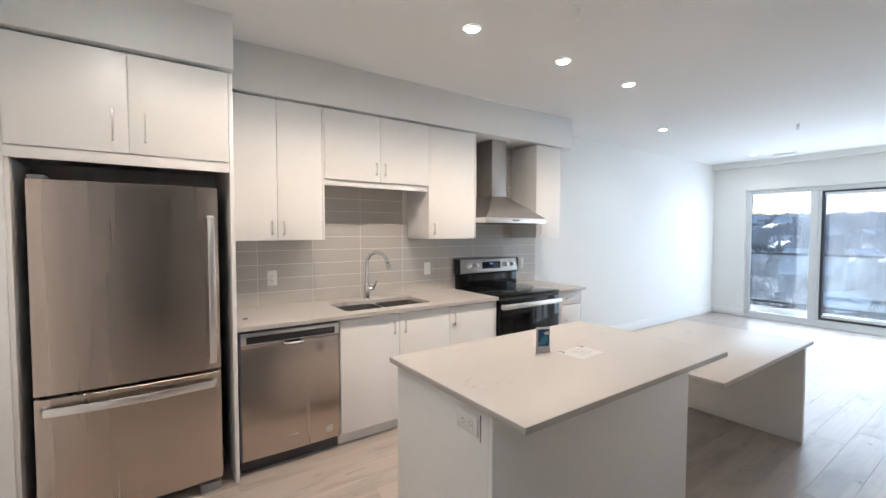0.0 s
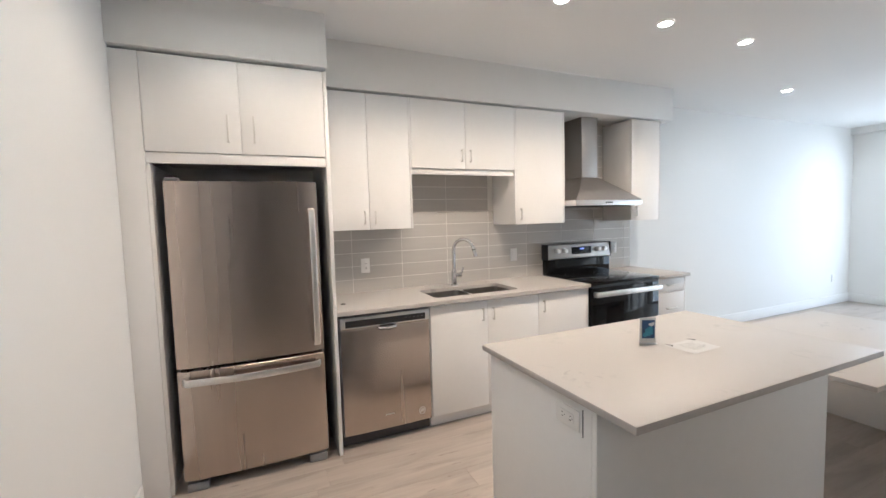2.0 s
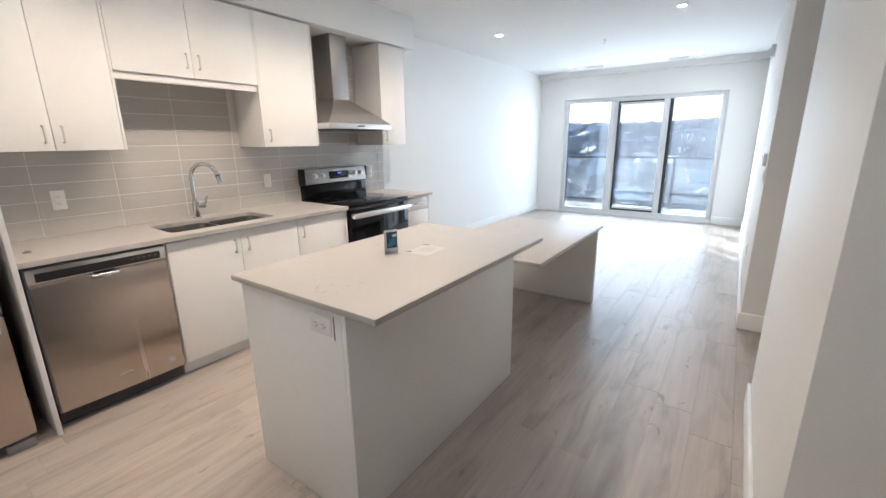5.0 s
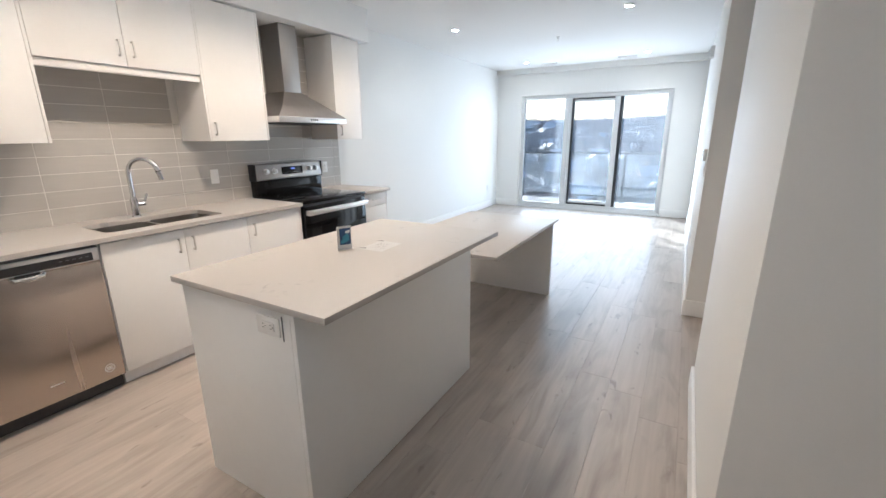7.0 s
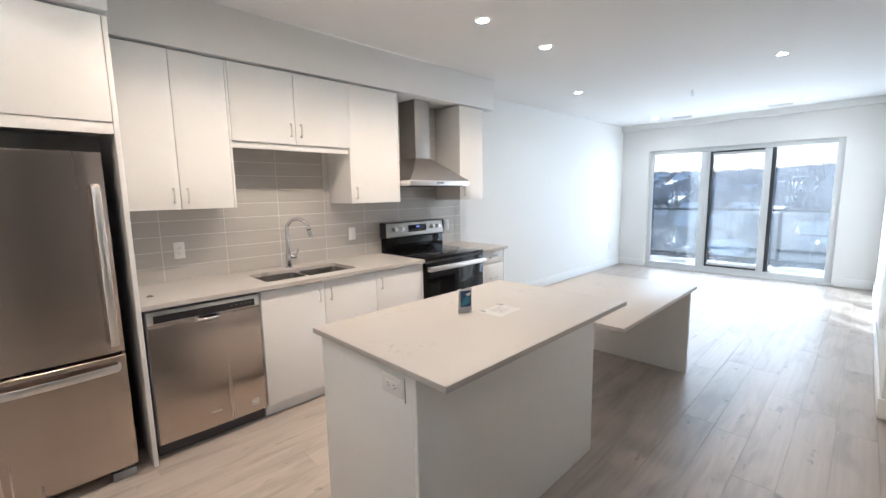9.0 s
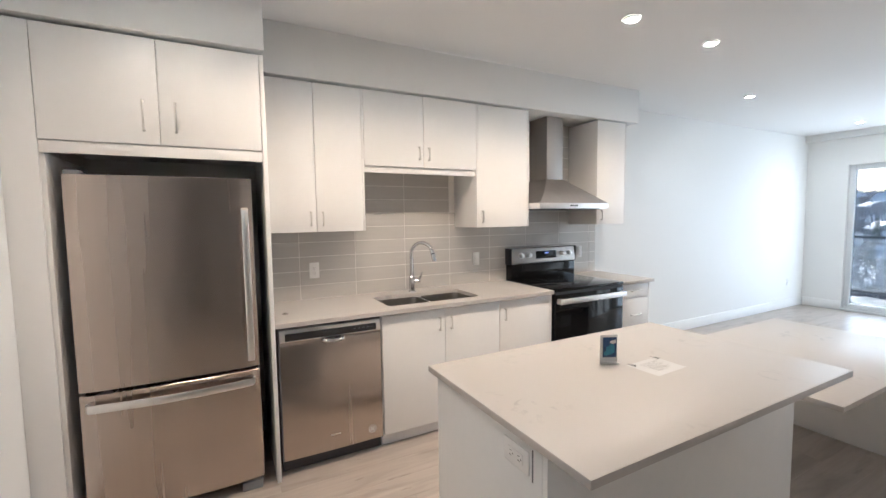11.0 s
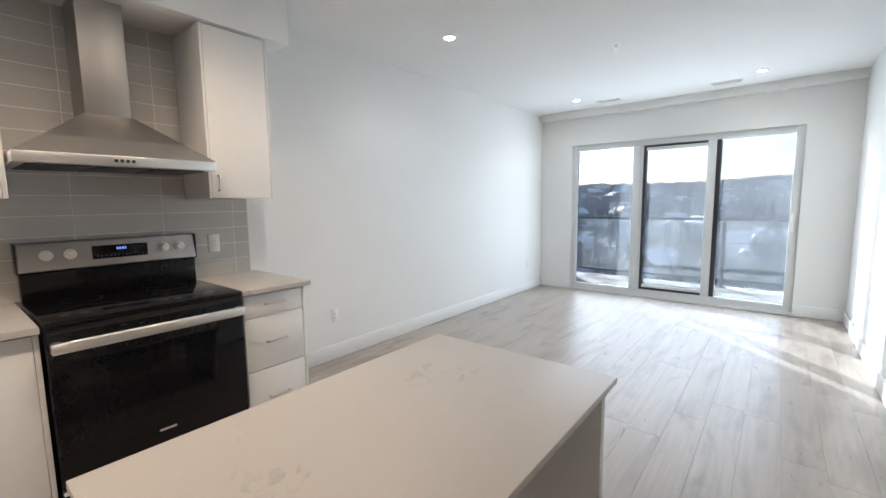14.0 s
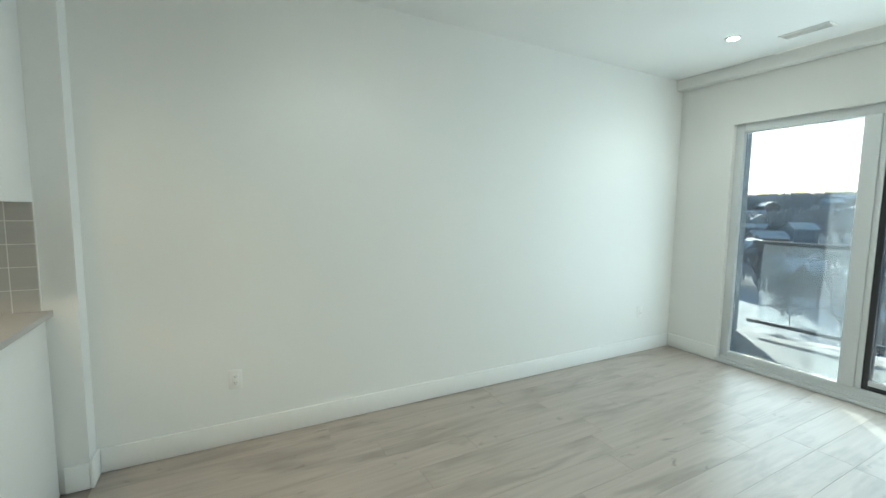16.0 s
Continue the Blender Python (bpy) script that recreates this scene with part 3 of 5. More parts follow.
def pull_handle(parent, x, y, z, length, along):
    """A slim square bar handle standing off the face at x."""
    h, s = length / 2, 0.0045
    if along == "z":
        pairs = [((x + 0.020, y - s, z - h), (x + 0.029, y + s, z + h)), ((x, y - s, z - h), (x + 0.021, y + s, z - h + 0.009)), ((x, y - s, z + h - 0.009), (x + 0.021, y + s, z + h))]
    else:
        pairs = [((x + 0.020, y - h, z - s), (x + 0.029, y + h, z + s)), ((x, y - h, z - s), (x + 0.021, y - h + 0.009, z + s)), ((x, y + h - 0.009, z - s), (x + 0.021, y + h, z + s))]
    return boxes("handle", pairs, NICKEL, parent, 0.0012, "brushed nickel bar handle")


def door(parent, x, y0, y1, z0, z1, handle=None, name="door"):
    """A flat slab front with its face at x. handle: y, z, length, way."""
    d = box(name, (x - DOOR_T, y0 + 0.0015, z0 + 0.0015), (x, y1 - 0.0015, z1 - 0.0015), CABINET, parent, 0.0015)
    if handle:
        pull_handle(d, x, *handle)
    return d


def carcass(parent, x, y0, y1, z0, z1):
    """A box behind the doors, sides flush with the doors' outer edge line."""
    return box("body", (KWALL + 0.0125, y0 + 0.0005, z0), (x - DOOR_T - 0.002, y1 - 0.0005, z1), CABINET, parent, 0.001)


def tall_surround():
    c = thing("refrigerator_cabinet", (-2.7, 1.6, 0), "white slab-door cabinet surround above the refrigerator", "cabinet")
    z0, z1 = 1.866, 2.368
    apart("side_panel", [((KWALL + 0.001, 1.172, 0.002), (TALLX - 0.022, 1.190, z0 - 0.056)), ((KWALL + 0.001, SOUTH + 0.0005, 0.002), (TALLX - 0.022, 1.0675, z1))], CABINET, c, 0.001)
    box("filler", (TALLX - 0.020, SOUTH + 0.001, 0.002), (TALLX - 0.001, 1.1735, z1), CABINET, c, 0.0015)
    box("end_panel", (KWALL + 0.0125, 2.082, 0.002), (TALLX + 0.001, 2.104, z1), CABINET, c, 0.0015)
    box("body", (KWALL + 0.001, 1.19, z0), (TALLX - DOOR_T - 0.002, 2.0815, z1), CABINET, c)
    box("rail", (TALLX - 0.030, 1.1745, 1.810), (TALLX - 0.008, 2.0815, z0 - 0.001), CABINET, c, 0.0015)
    door(c, TALLX, 1.175, 1.628, z0, z1, (1.565, z0 + 0.135, 0.145, "z"))
    door(c, TALLX, 1.628, 2.081, z0, z1, (1.695, z0 + 0.135, 0.145, "z"))
    return c


def upper_cabinets():
    zb, zt = 1.416, 2.364
    a = thing("upper_cabinet", (-2.9, 2.42, zb), "white two-door slab wall cabinet", "cabinet", "wall cabinets")
    carcass(a, UPX, 2.1045, 2.737, zb, zt)
    door(a, UPX, 2.105, 2.412, zb, zt, (2.412 - 0.036, zb + 0.085, 0.092, "z"))
    door(a, UPX, 2.412, 2.722, zb, zt, (2.412 + 0.040, zb + 0.085, 0.092, "z"))
    box("side_panel", (UPX - DOOR_T - 0.001, 2.7225, zb), (UPX, 2.737, zt), CABINET, a, 0.001)
    b = thing("upper_cabinet", (-2.9, 3.18, 1.86), "short white two-door cabinet above the sink", "cabinet", "wall cabinets")
    carcass(b, UPX, 2.7375, 3.632, 1.858, zt)
    door(b, UPX, 2.738, 3.182, 1.858, zt, (3.182 - 0.036, 1.858 + 0.100, 0.092, "z"))
    door(b, UPX, 3.182, 3.632, 1.858, zt, (3.182 + 0.040, 1.858 + 0.100, 0.092, "z"))
    box("rail", (UPX - 0.040, 2.7385, 1.815), (UPX - 0.018, 3.6315, 1.8575), CABINET, b, 0.0015)
    c = thing("upper_cabinet", (-2.9, 3.89, zb), "white single-door slab wall cabinet beside the hood", "cabinet", "wall cabinets")
    carcass(c, UPX, 3.6325, 4.143, zb, zt)
    door(c, UPX, 3.646, 4.126, zb, zt, (3.646 + 0.036, zb + 0.085, 0.092, "z"))
    apart("side_panel", [((UPX - DOOR_T - 0.001, 3.6325, zb), (UPX, 3.6455, zt)), ((UPX - DOOR_T - 0.001, 4.1265, zb), (UPX, 4.143, zt))], CABINET, c, 0.001)
    d = thing("upper_cabinet", (-2.9, 5.13, zb), "narrow white slab wall cabinet at the wall's end", "cabinet", "wall cabinets")
    carcass(d, UPX, 4.938, 5.322, zb, zt)
    door(d, UPX, 4.952, 5.306, zb, zt, (4.952 + 0.036, zb + 0.085, 0.092, "z"))
    apart("side_panel", [((UPX - DOOR_T - 0.001, 4.938, zb), (UPX, 4.9515, zt)), ((UPX - DOOR_T - 0.001, 5.3065, zb), (UPX, 5.322, zt))], CABINET, d, 0.001)


def base_cabinets():
    zb, zt = 0.092, 0.882
    a = thing("base_cabinet", (-2.75, 3.2, 0), "white two-door slab base cabinet under the sink", "cabinet", "base cabinets")
    boxes("body", [((KWALL + 0.001, 2.737, zb), (LOX - 0.022, 2.752, zt)), ((KWALL + 0.001, 3.635, zb), (LOX - 0.022, 3.650, zt)),
                   ((KWALL + 0.001, 2.752, zb), (LOX - 0.022, 3.635, zb + 0.016)), ((LOX - 0.040, 2.752, zt - 0.09), (LOX - 0.022, 3.635, zt))], CABINET, a)
    door(a, LOX, 2.740, 3.194, zb, zt - 0.004, (3.194 - 0.045, zt - 0.105, 0.092, "z"))
    door(a, LOX, 3.194, 3.648, zb, zt - 0.004, (3.194 + 0.045, zt - 0.105, 0.092, "z"))
    box("kick_board", (LOX - 0.075, 2.740, 0.002), (LOX - 0.055, 3.648, zb - 0.001), CABINET, a)
    b = thing("base_cabinet", (-2.75, 3.9, 0), "white single-door slab base cabinet", "cabinet", "base cabinets")
    box("body", (KWALL + 0.001, 3.651, zb), (LOX - 0.022, 4.150, zt), CABINET, b)
    door(b, LOX, 3.649, 4.132, zb, zt - 0.004, (3.649 + 0.045, zt - 0.105, 0.092, "z"))
    box("side_panel", (LOX - 0.021, 4.1325, 0.002), (LOX, 4.150, zt), CABINET, b, 0.001)
    box("kick_board", (LOX - 0.075, 3.649, 0.002), (LOX - 0.055, 4.132, zb - 0.001), CABINET, b)
    c = thing("drawer_cabinet", (-2.75, 5.13, 0), "white three-drawer base cabinet beside the range", "cabinet", "base cabinets")
    box("body", (KWALL + 0.001, 4.951, zb), (LOX - 0.022, 5.3125, zt), CABINET, c)
    for z0, z1 in ((zb, 0.442), (0.442, 0.748), (0.748, zt - 0.004)):
        door(c, LOX, 4.953, 5.312, z0, z1, (5.134, (z0 + z1) / 2 + 0.005, 0.125, "y"), "drawer_front")
    box("end_panel", (KWALL + B + 0.001, 5.3130, 0.002), (LOX + 0.001, 5.333, zt), CABINET, c, 0.001)
    box("kick_board", (LOX - 0.075, 4.953, 0.002), (LOX - 0.055, 5.3125, zb - 0.001), CABINET, c)


CT0, CT1, CFRONT, CBACK = 0.886, 0.914, -2.413, KWALL + 0.001
SX0, SX1, SY0, SY1 = -2.905, -2.535, 2.825, 3.545


def worktop():
    w = thing("kitchen_counter", (-2.7, 3.1, CT0), "pale quartz countertop along the wall with sink cut-out", "counter")
    bm = bmesh.new()
    add_box(bm, (CBACK, 2.1045, CT0), (CFRONT, SY0, CT1), 0.0015)
    add_box(bm, (CBACK, SY1, CT0), (CFRONT, 4.152, CT1), 0.0015)
    add_box(bm, (CBACK, SY0 - 0.002, CT0), (SX0, SY1 + 0.002, CT1 - 0.0002))
    add_box(bm, (SX1, SY0 - 0.002, CT0), (CFRONT, SY1 + 0.002, CT1 - 0.0002))
    # rounded inner corners of the cut-out
    r = 0.045
    for cx, cy, ax, ay in ((SX0, SY0, 1, 1), (SX0, SY1, 1, -1), (SX1, SY0, -1, 1), (SX1, SY1, -1, -1)):
        arc = [(cx + ax * (r - r * math.cos(k * math.pi / 16)), cy + ay * (r - r * math.sin(k * math.pi / 16))) for k in range(9)]
        low = [bm.verts.new((px, py, CT0)) for px, py in [(cx, cy)] + arc]
        high = [bm.verts.new((px, py, CT1 - 0.0003)) for px, py in [(cx, cy)] + arc]
        bm.faces.new(low)
        bm.faces.new(high)
        for k in range(len(low)):
            j = (k + 1) % len(low)
            bm.faces.new((low[k], low[j], high[j], high[k]))
    done(bm, "slab", QUARTZ, w)
    w2 = thing("kitchen_counter", (-2.7, 5.15, CT0), "short pale quartz countertop beside the range", "counter")
    box("slab", (CBACK, 4.944, CT0), (CFRONT, 5.358, CT1), QUARTZ, w2, 0.0015)


def basin():
    s = thing("kitchen_sink", (-2.72, 3.185, 0.70), "undermount double-bowl stainless steel sink", "sink")
    bm = bmesh.new()
    mid = 3.195
    for y0, y1 in ((SY0 - 0.006, mid - 0.012), (mid + 0.012, SY1 + 0.006)):
        x0, x1 = SX0 - 0.006, SX1 + 0.006

        def ring(inset, z, rad):
            pts = []
            for cx, cy, a0 in ((x1 - inset - rad, y1 - inset - rad, 0), (x0 + inset + rad, y1 - inset - rad, 90), (x0 + inset + rad, y0 + inset + rad, 180), (x1 - inset - rad, y0 + inset + rad, 270)):
                for k in range(6):
                    a = radians(a0 + 18 * k)
                    pts.append(bm.verts.new((cx + rad * math.cos(a), cy + rad * math.sin(a), z)))
            return pts

        rings = [ring(0, CT0 - 0.001, 0.05), ring(0.004, CT0 - 0.02, 0.05), ring(0.012, 0.735, 0.05), ring(0.035, 0.710, 0.05), ring(0.10, 0.706, 0.04)]
        for a, b in zip(rings, rings[1:]):
            for k in range(24):
                bm.faces.new((a[k], a[(k + 1) % 24], b[(k + 1) % 24], b[k]))
        bm.faces.new(rings[-1])
    done(bm, "bowls", SINK_STEEL, s, smooth=True)
    box("divider", (SX0 - 0.004, mid - 0.0125, CT0 - 0.060), (SX1 + 0.004, mid + 0.0125, CT0 - 0.003), STEEL_PLAIN, s, 0.008)
    for y in (3.01, 3.37):
        bm = bmesh.new()
        add_rod(bm, (-2.76, y, 0.7065), (-2.76, y, 0.710), 0.042, 0.036, 24)
        done(bm, "drain", CHROME, s, smooth=True)
    


def tap():
    f = thing("kitchen_faucet", (-2.995, 3.185, CT1), "chrome pull-down gooseneck kitchen faucet", "faucet")
    x, y = -2.985, 3.185
    bm = bmesh.new()
    add_rod(bm, (x, y, CT1), (x, y, CT1 + 0.006), 0.029, 0.027, 24)
    add_rod(bm, (x, y, CT1 + 0.006), (x, y, CT1 + 0.115), 0.0235, 0.0225, 24)
    add_rod(bm, (x, y, CT1 + 0.115), (x, y, CT1 + 0.135), 0.0225, 0.0135, 24)
    done(bm, "base", CHROME, f, smooth=True)
    bm = bmesh.new()
    r, top = 0.095, CT1 + 0.335
    wx, wy = 0.80, 0.60       # the spout swings a little towards the range
    pts = [(x, y, CT1 + 0.13), (x, y, top - 0.10), (x, y, top - 0.04)]
    pts += [(x + wx * r * (1 - math.cos(a)), y + wy * r * (1 - math.cos(a)), top - 0.04 + r * math.sin(a)) for a in [k * math.pi / 14 for k in range(1, 13)]]
    add_tube(bm, pts, 0.0145, 16)
    done(bm, "neck", CHROME, f, smooth=True)
    bm = bmesh.new()
    ex, ey, ez = pts[-1]
    add_tube(bm, [(ex, ey, ez), (ex + 0.010 * wx, ey + 0.010 * wy, ez - 0.03), (ex + 0.022 * wx, ey + 0.022 * wy, ez - 0.075), (ex + 0.026 * wx, ey + 0.026 * wy, ez - 0.088)], [0.0155, 0.0160, 0.0170, 0.0150], 16)
    done(bm, "spray_head", CHROME, f, smooth=True)
    bm = bmesh.new()
    add_tube(bm, [(ex + 0.009 * wx, ey + 0.009 * wy, ez - 0.027), (ex + 0.011 * wx, ey + 0.011 * wy, ez - 0.034)], 0.0172, 16)
    done(bm, "spray_ring", BLACK_PLASTIC, f, "black rubber ring", True)
    bm = bmesh.new()
    add_rod(bm, (x, y + 0.018, CT1 + 0.082), (x, y + 0.066, CT1 + 0.082), 0.017, 0.016, 18)
    add_tube(bm, [(x, y + 0.058, CT1 + 0.088), (x + 0.004, y + 0.074, CT1 + 0.112), (x + 0.008, y + 0.086, CT1 + 0.150)], [0.0095, 0.0080, 0.0065], 10)
    done(bm, "lever", CHROME, f, smooth=True)


def hole_cap():
    c = thing("counter_air_gap_cap", (-2.66, 2.19, CT1), "small round steel cap lying on the countertop", "cap")
    bm = bmesh.new()
    add_rod(bm, (-2.66, 2.19, CT1), (-2.66, 2.19, CT1 + 0.005), 0.019, 0.017, 24)
    add_rod(bm, (-2.66, 2.19, CT1 + 0.005), (-2.66, 2.19, CT1 + 0.009), 0.010, 0.009, 18)
    done(bm, "cap", SINK_STEEL, c, smooth=True)


def refrigerator():
    f = thing("refrigerator", (-2.7, 1.63, 0), "stainless steel bottom-freezer refrigerator", "refrigerator")
    y0, y1, x = 1.242, 2.018, TALLX + 0.0
    box("body", (-3.06, y0 + 0.006, 0.055), (x - 0.075, y1 - 0.006, 1.715), DARK_GREY, f, 0.004)

    def bowed(name, z0, z1):
        """A door skin that swells a little towards the room."""
        bm = bmesh.new()
        n = 16
        cols = []
        for k in range(n + 1):
            u = k / n
            y = y0 + (y1 - y0) * u
            bulge = 0.012 * (1 - (2 * u - 1) ** 2)
            edge = 0.010 if k in (0, n) else 0.0
            cols.append([bm.verts.new(p) for p in ((x - 0.070, y, z0), (x - edge + bulge - 0.004, y, z0 + 0.001), (x - edge + bulge - 0.002, y, z0 + 0.003), (x - edge + bulge - 0.002, y, z1 - 0.003), (x - edge + bulge - 0.004, y, z1 - 0.001), (x - 0.070, y, z1))])
        for a, b in zip(cols, cols[1:]):
            for k in range(6):
                bm.faces.new((a[k], a[(k + 1) % 6], b[(k + 1) % 6], b[k]))
        bm.faces.new(cols[0])
        bm.faces.new(cols[-1][::-1])
        return done(bm, name, STEEL, f, smooth=True)

    up = bowed("upper_door", 0.700, 1.718)
    low = bowed("freezer_drawer", 0.066, 0.684)
    bm = bmesh.new()
    add_bar(bm, [(x + 0.002, y1 - 0.040, 0.742), (x + 0.034, y1 - 0.040, 0.752), (x + 0.046, y1 - 0.040, 0.80), (x + 0.050, y1 - 0.040, 1.15), (x + 0.046, y1 - 0.040, 1.50), (x + 0.034, y1 - 0.040, 1.548), (x + 0.002, y1 - 0.040, 1.558)], (0, 1, 0), 0.017, 0.007)
    done(bm, "handle", STEEL_PLAIN, up, "satin steel bar handle", True)
    bm = bmesh.new()
    pts = [(x, y0 + 0.030, 0.628)] + [(x + 0.030 + 0.030 * math.sin(math.pi * k / 10), y0 + 0.04 + (y1 - y0 - 0.08) * k / 10, 0.628) for k in range(11)] + [(x, y1 - 0.030, 0.628)]
    add_bar(bm, pts, (0, 0, 1), 0.019, 0.007)
    done(bm, "handle", STEEL_PLAIN, low, "satin steel bowed handle", True)
    apart("foot", [((x - 0.13, y1 - 0.115, 0.0), (x - 0.005, y1 - 0.010, 0.05))], GREY_PLASTIC, f, 0.008)
    apart("foot", [((x - 0.13, y0 + 0.010, 0.0), (x - 0.005, y0 + 0.115, 0.05))], GREY_PLASTIC, f, 0.008)
    box("hinge_cover", (x - 0.11, y0 + 0.005, 1.7185), (x - 0.015, y0 + 0.065, 1.738), GREY_PLASTIC, f, 0.004)
    bm = bmesh.new()
    add_box(bm, (x + 0.0035, y0 + 0.150, 1.638), (x + 0.0052, y0 + 0.235, 1.655), 0.0005)
    done(bm, "badge", NICKEL, f)
    box("grille", (x - 0.12, y0 + 0.12, 0.012), (x - 0.10, y1 - 0.12, 0.055), BLACK_PLASTIC, f)


def dish_machine():
    d = thing("dishwasher", (-2.75, 2.43, 0), "stainless steel dishwasher with black control strip", "dishwasher")
    y0, y1, x = 2.121, 2.732, LOX + 0.006
    box("tub", (KWALL + 0.02, y0 + 0.004, 0.01), (x - 0.055, y1 - 0.004, 0.878), DARK_GREY, d)
    box("frame", (x - 0.050, y0, 0.088), (x - 0.012, y1, 0.872), GREY_PLASTIC, d, 0.003)
    bm = bmesh.new()
    n = 10
    cols = []
    for k in range(n + 1):
        y = y0 + 0.006 + (y1 - y0 - 0.012) * k / n
        bulge = 0.006 * (1 - (2 * k / n - 1) ** 2)
        cols.append([bm.verts.new(p) for p in ((x - 0.011, y, 0.092), (x + bulge, y, 0.096), (x + bulge, y, 0.775), (x + bulge - 0.008, y, 0.792), (x - 0.011, y, 0.795))])
    for a, b in zip(cols, cols[1:]):
        for k in range(5):
            bm.faces.new((a[k], a[(k + 1) % 5], b[(k + 1) % 5], b[k]))
    bm.faces.new(cols[0])
    bm.faces.new(cols[-1][::-1])
    done(bm, "door", STEEL, d, smooth=True)
    box("top_strip", (x - 0.011, y0 + 0.006, 0.796), (x + 0.003, y1 - 0.006, 0.866), STEEL_PLAIN, d, 0.003)
    box("control_strip", (x + 0.0032, y0 + 0.035, 0.803), (x + 0.0062, y1 - 0.035, 0.846), BLACK_PLASTIC, d, 0.001, "glossy black control strip")
    tiny(boxes("markings", [((x + 0.0063, y1 - 0.18 + k * 0.028, 0.826), (x + 0.0066, y1 - 0.165 + k * 0.028, 0.829)) for k in range(5)], GREY_PLASTIC, d))
    bm = bmesh.new()
    add_tube(bm, [(x + 0.006, 2.365, 0.790), (x + 0.026, 2.374, 0.782), (x + 0.036, 2.425, 0.780), (x + 0.026, 2.477, 0.782), (x + 0.006, 2.486, 0.790)], [0.008, 0.011, 0.0125, 0.011, 0.008], 12)
    done(bm, "handle", CHROME, d, "chrome pocket handle", True)
    box("pocket", (x + 0.0061, 2.378, 0.768), (x + 0.0068, 2.473, 0.800), BLACK_PLASTIC, d)
    bm = bmesh.new()
    ring_o, ring_i = ([bm.verts.new((x + 0.0042, y1 - 0.075 + rr * math.cos(k * math.tau / 28), 0.165 + rr * math.sin(k * math.tau / 28))) for k in range(28)] for rr in (0.025, 0.021))
    for k in range(28):
        bm.faces.new((ring_o[k], ring_o[(k + 1) % 28], ring_i[(k + 1) % 28], ring_i[k]))
    for k in range(3):
        add_box(bm, (x + 0.0030, y1 - 0.090, 0.155 + 0.008 * k), (x + 0.0042, y1 - 0.060, 0.159 + 0.008 * k))
    tiny(done(bm, "sticker", PAPER, d, "round white printed mark"))
    boxes("badge", [((x + 0.0060, 2.395, 0.186), (x + 0.0072, 2.455, 0.193))], NICKEL, d)
    box("kick_plate", (x - 0.08, y0 + 0.004, 0.004), (x - 0.062, y1 - 0.004, 0.087), BLACK_PLASTIC, d)


def range_cooker():
    r = thing("electric_range", (-2.75, 4.55, 0), "freestanding electric range, black glass and stainless steel", "range")
    y0, y1, x = 4.163, 4.938, LOX + 0.030
    box("body", (-3.06, y0 + 0.004, 0.03), (x - 0.045, y1 - 0.004, 0.895), DARK_GREY, r, 0.003)
    top = box("cooktop", (-3.02, y0, 0.896), (x + 0.004, y1, 0.922), BLACK_GLASS, r, 0.006, "glossy black ceramic cooktop")
    for cx, cy, rad in ((-2.60, y0 + 0.20, 0.11), (-2.60, y1 - 0.20, 0.085), (-2.86, y0 + 0.20, 0.08), (-2.86, y1 - 0.20, 0.10)):
        bm = bmesh.new()
        a = [bm.verts.new((cx + rad * math.cos(k * math.tau / 40), cy + rad * math.sin(k * math.tau / 40), 0.9224)) for k in range(40)]
        b = [bm.verts.new((cx + (rad - 0.0015) * math.cos(k * math.tau / 40), cy + (rad - 0.0015) * math.sin(k * math.tau / 40), 0.9224)) for k in range(40)]
        for k in range(40):
            bm.faces.new((a[k], a[(k + 1) % 40], b[(k + 1) % 40], b[k]))
        done(bm, "burner_ring", DARK_GREY, top)
    bg = bmesh.new()
    add_box(bg, (-3.072, y0 + 0.004, 0.905), (-2.985, y1 - 0.004, 1.060), 0.006)
    done(bg, "riser", BLACK_GLASS, r, smooth=True)
    bm = bmesh.new()
    add_box(bm, (-3.072, y0, 1.062), (-2.972, y1, 1.205), 0.010, 3)
    for v in bm.verts:        # the console leans back
        v.co.x -= 0.018 * max(v.co.z - 1.062, 0) / 0.143 if v.co.x > -3.0 else 0
    panel = done(bm, "console", HOOD_STEEL, r, smooth=True)
    for ey in (y0 - 0.0035, y1 - 0.0005):
        box("end_cap", (-3.074, ey, 1.058), (-2.976, ey + 0.004, 1.206), BLACK_PLASTIC, panel, 0.0015)
    box("display", (-2.984, 4.445, 1.103), (-2.9765, 4.69, 1.172), BLACK_GLASS, panel, 0.001, "black glass display with blue digits")
    tiny(boxes("digits", [((-2.9764, 4.548 + k * 0.012, 1.146), (-2.9762, 4.556 + k * 0.012, 1.160)) for k in range(4)], BLUE_LCD, panel))
    tiny(boxes("keys", [((-2.9764, 4.462 + k * 0.018, 1.116), (-2.9762, 4.470 + k * 0.018, 1.119)) for k in range(12)], GREY_PLASTIC, panel))
    for ky in (4.268, 4.358, 4.772, 4.852):
        bm = bmesh.new()
        add_rod(bm, (-2.982, ky, 1.140), (-2.972, ky, 1.140), 0.026, 0.026, 24)
        add_rod(bm, (-2.972, ky, 1.140), (-2.948, ky, 1.140), 0.021, 0.019, 24)
        add_box(bm, (-2.950, ky - 0.004, 1.122), (-2.944, ky + 0.004, 1.158), 0.001)
        done(bm, "knob", STEEL_PLAIN, panel, "satin steel control knob", True)
    d = box("oven_door", (x - 0.044, y0 + 0.002, 0.215), (x, y1 - 0.002, 0.872), BLACK_GLASS, r, 0.004, "black glass oven door")
    box("vent_strip", (x - 0.040, y0 + 0.004, 0.8725), (x - 0.004, y1 - 0.004, 0.8955), BLACK_PLASTIC, r)
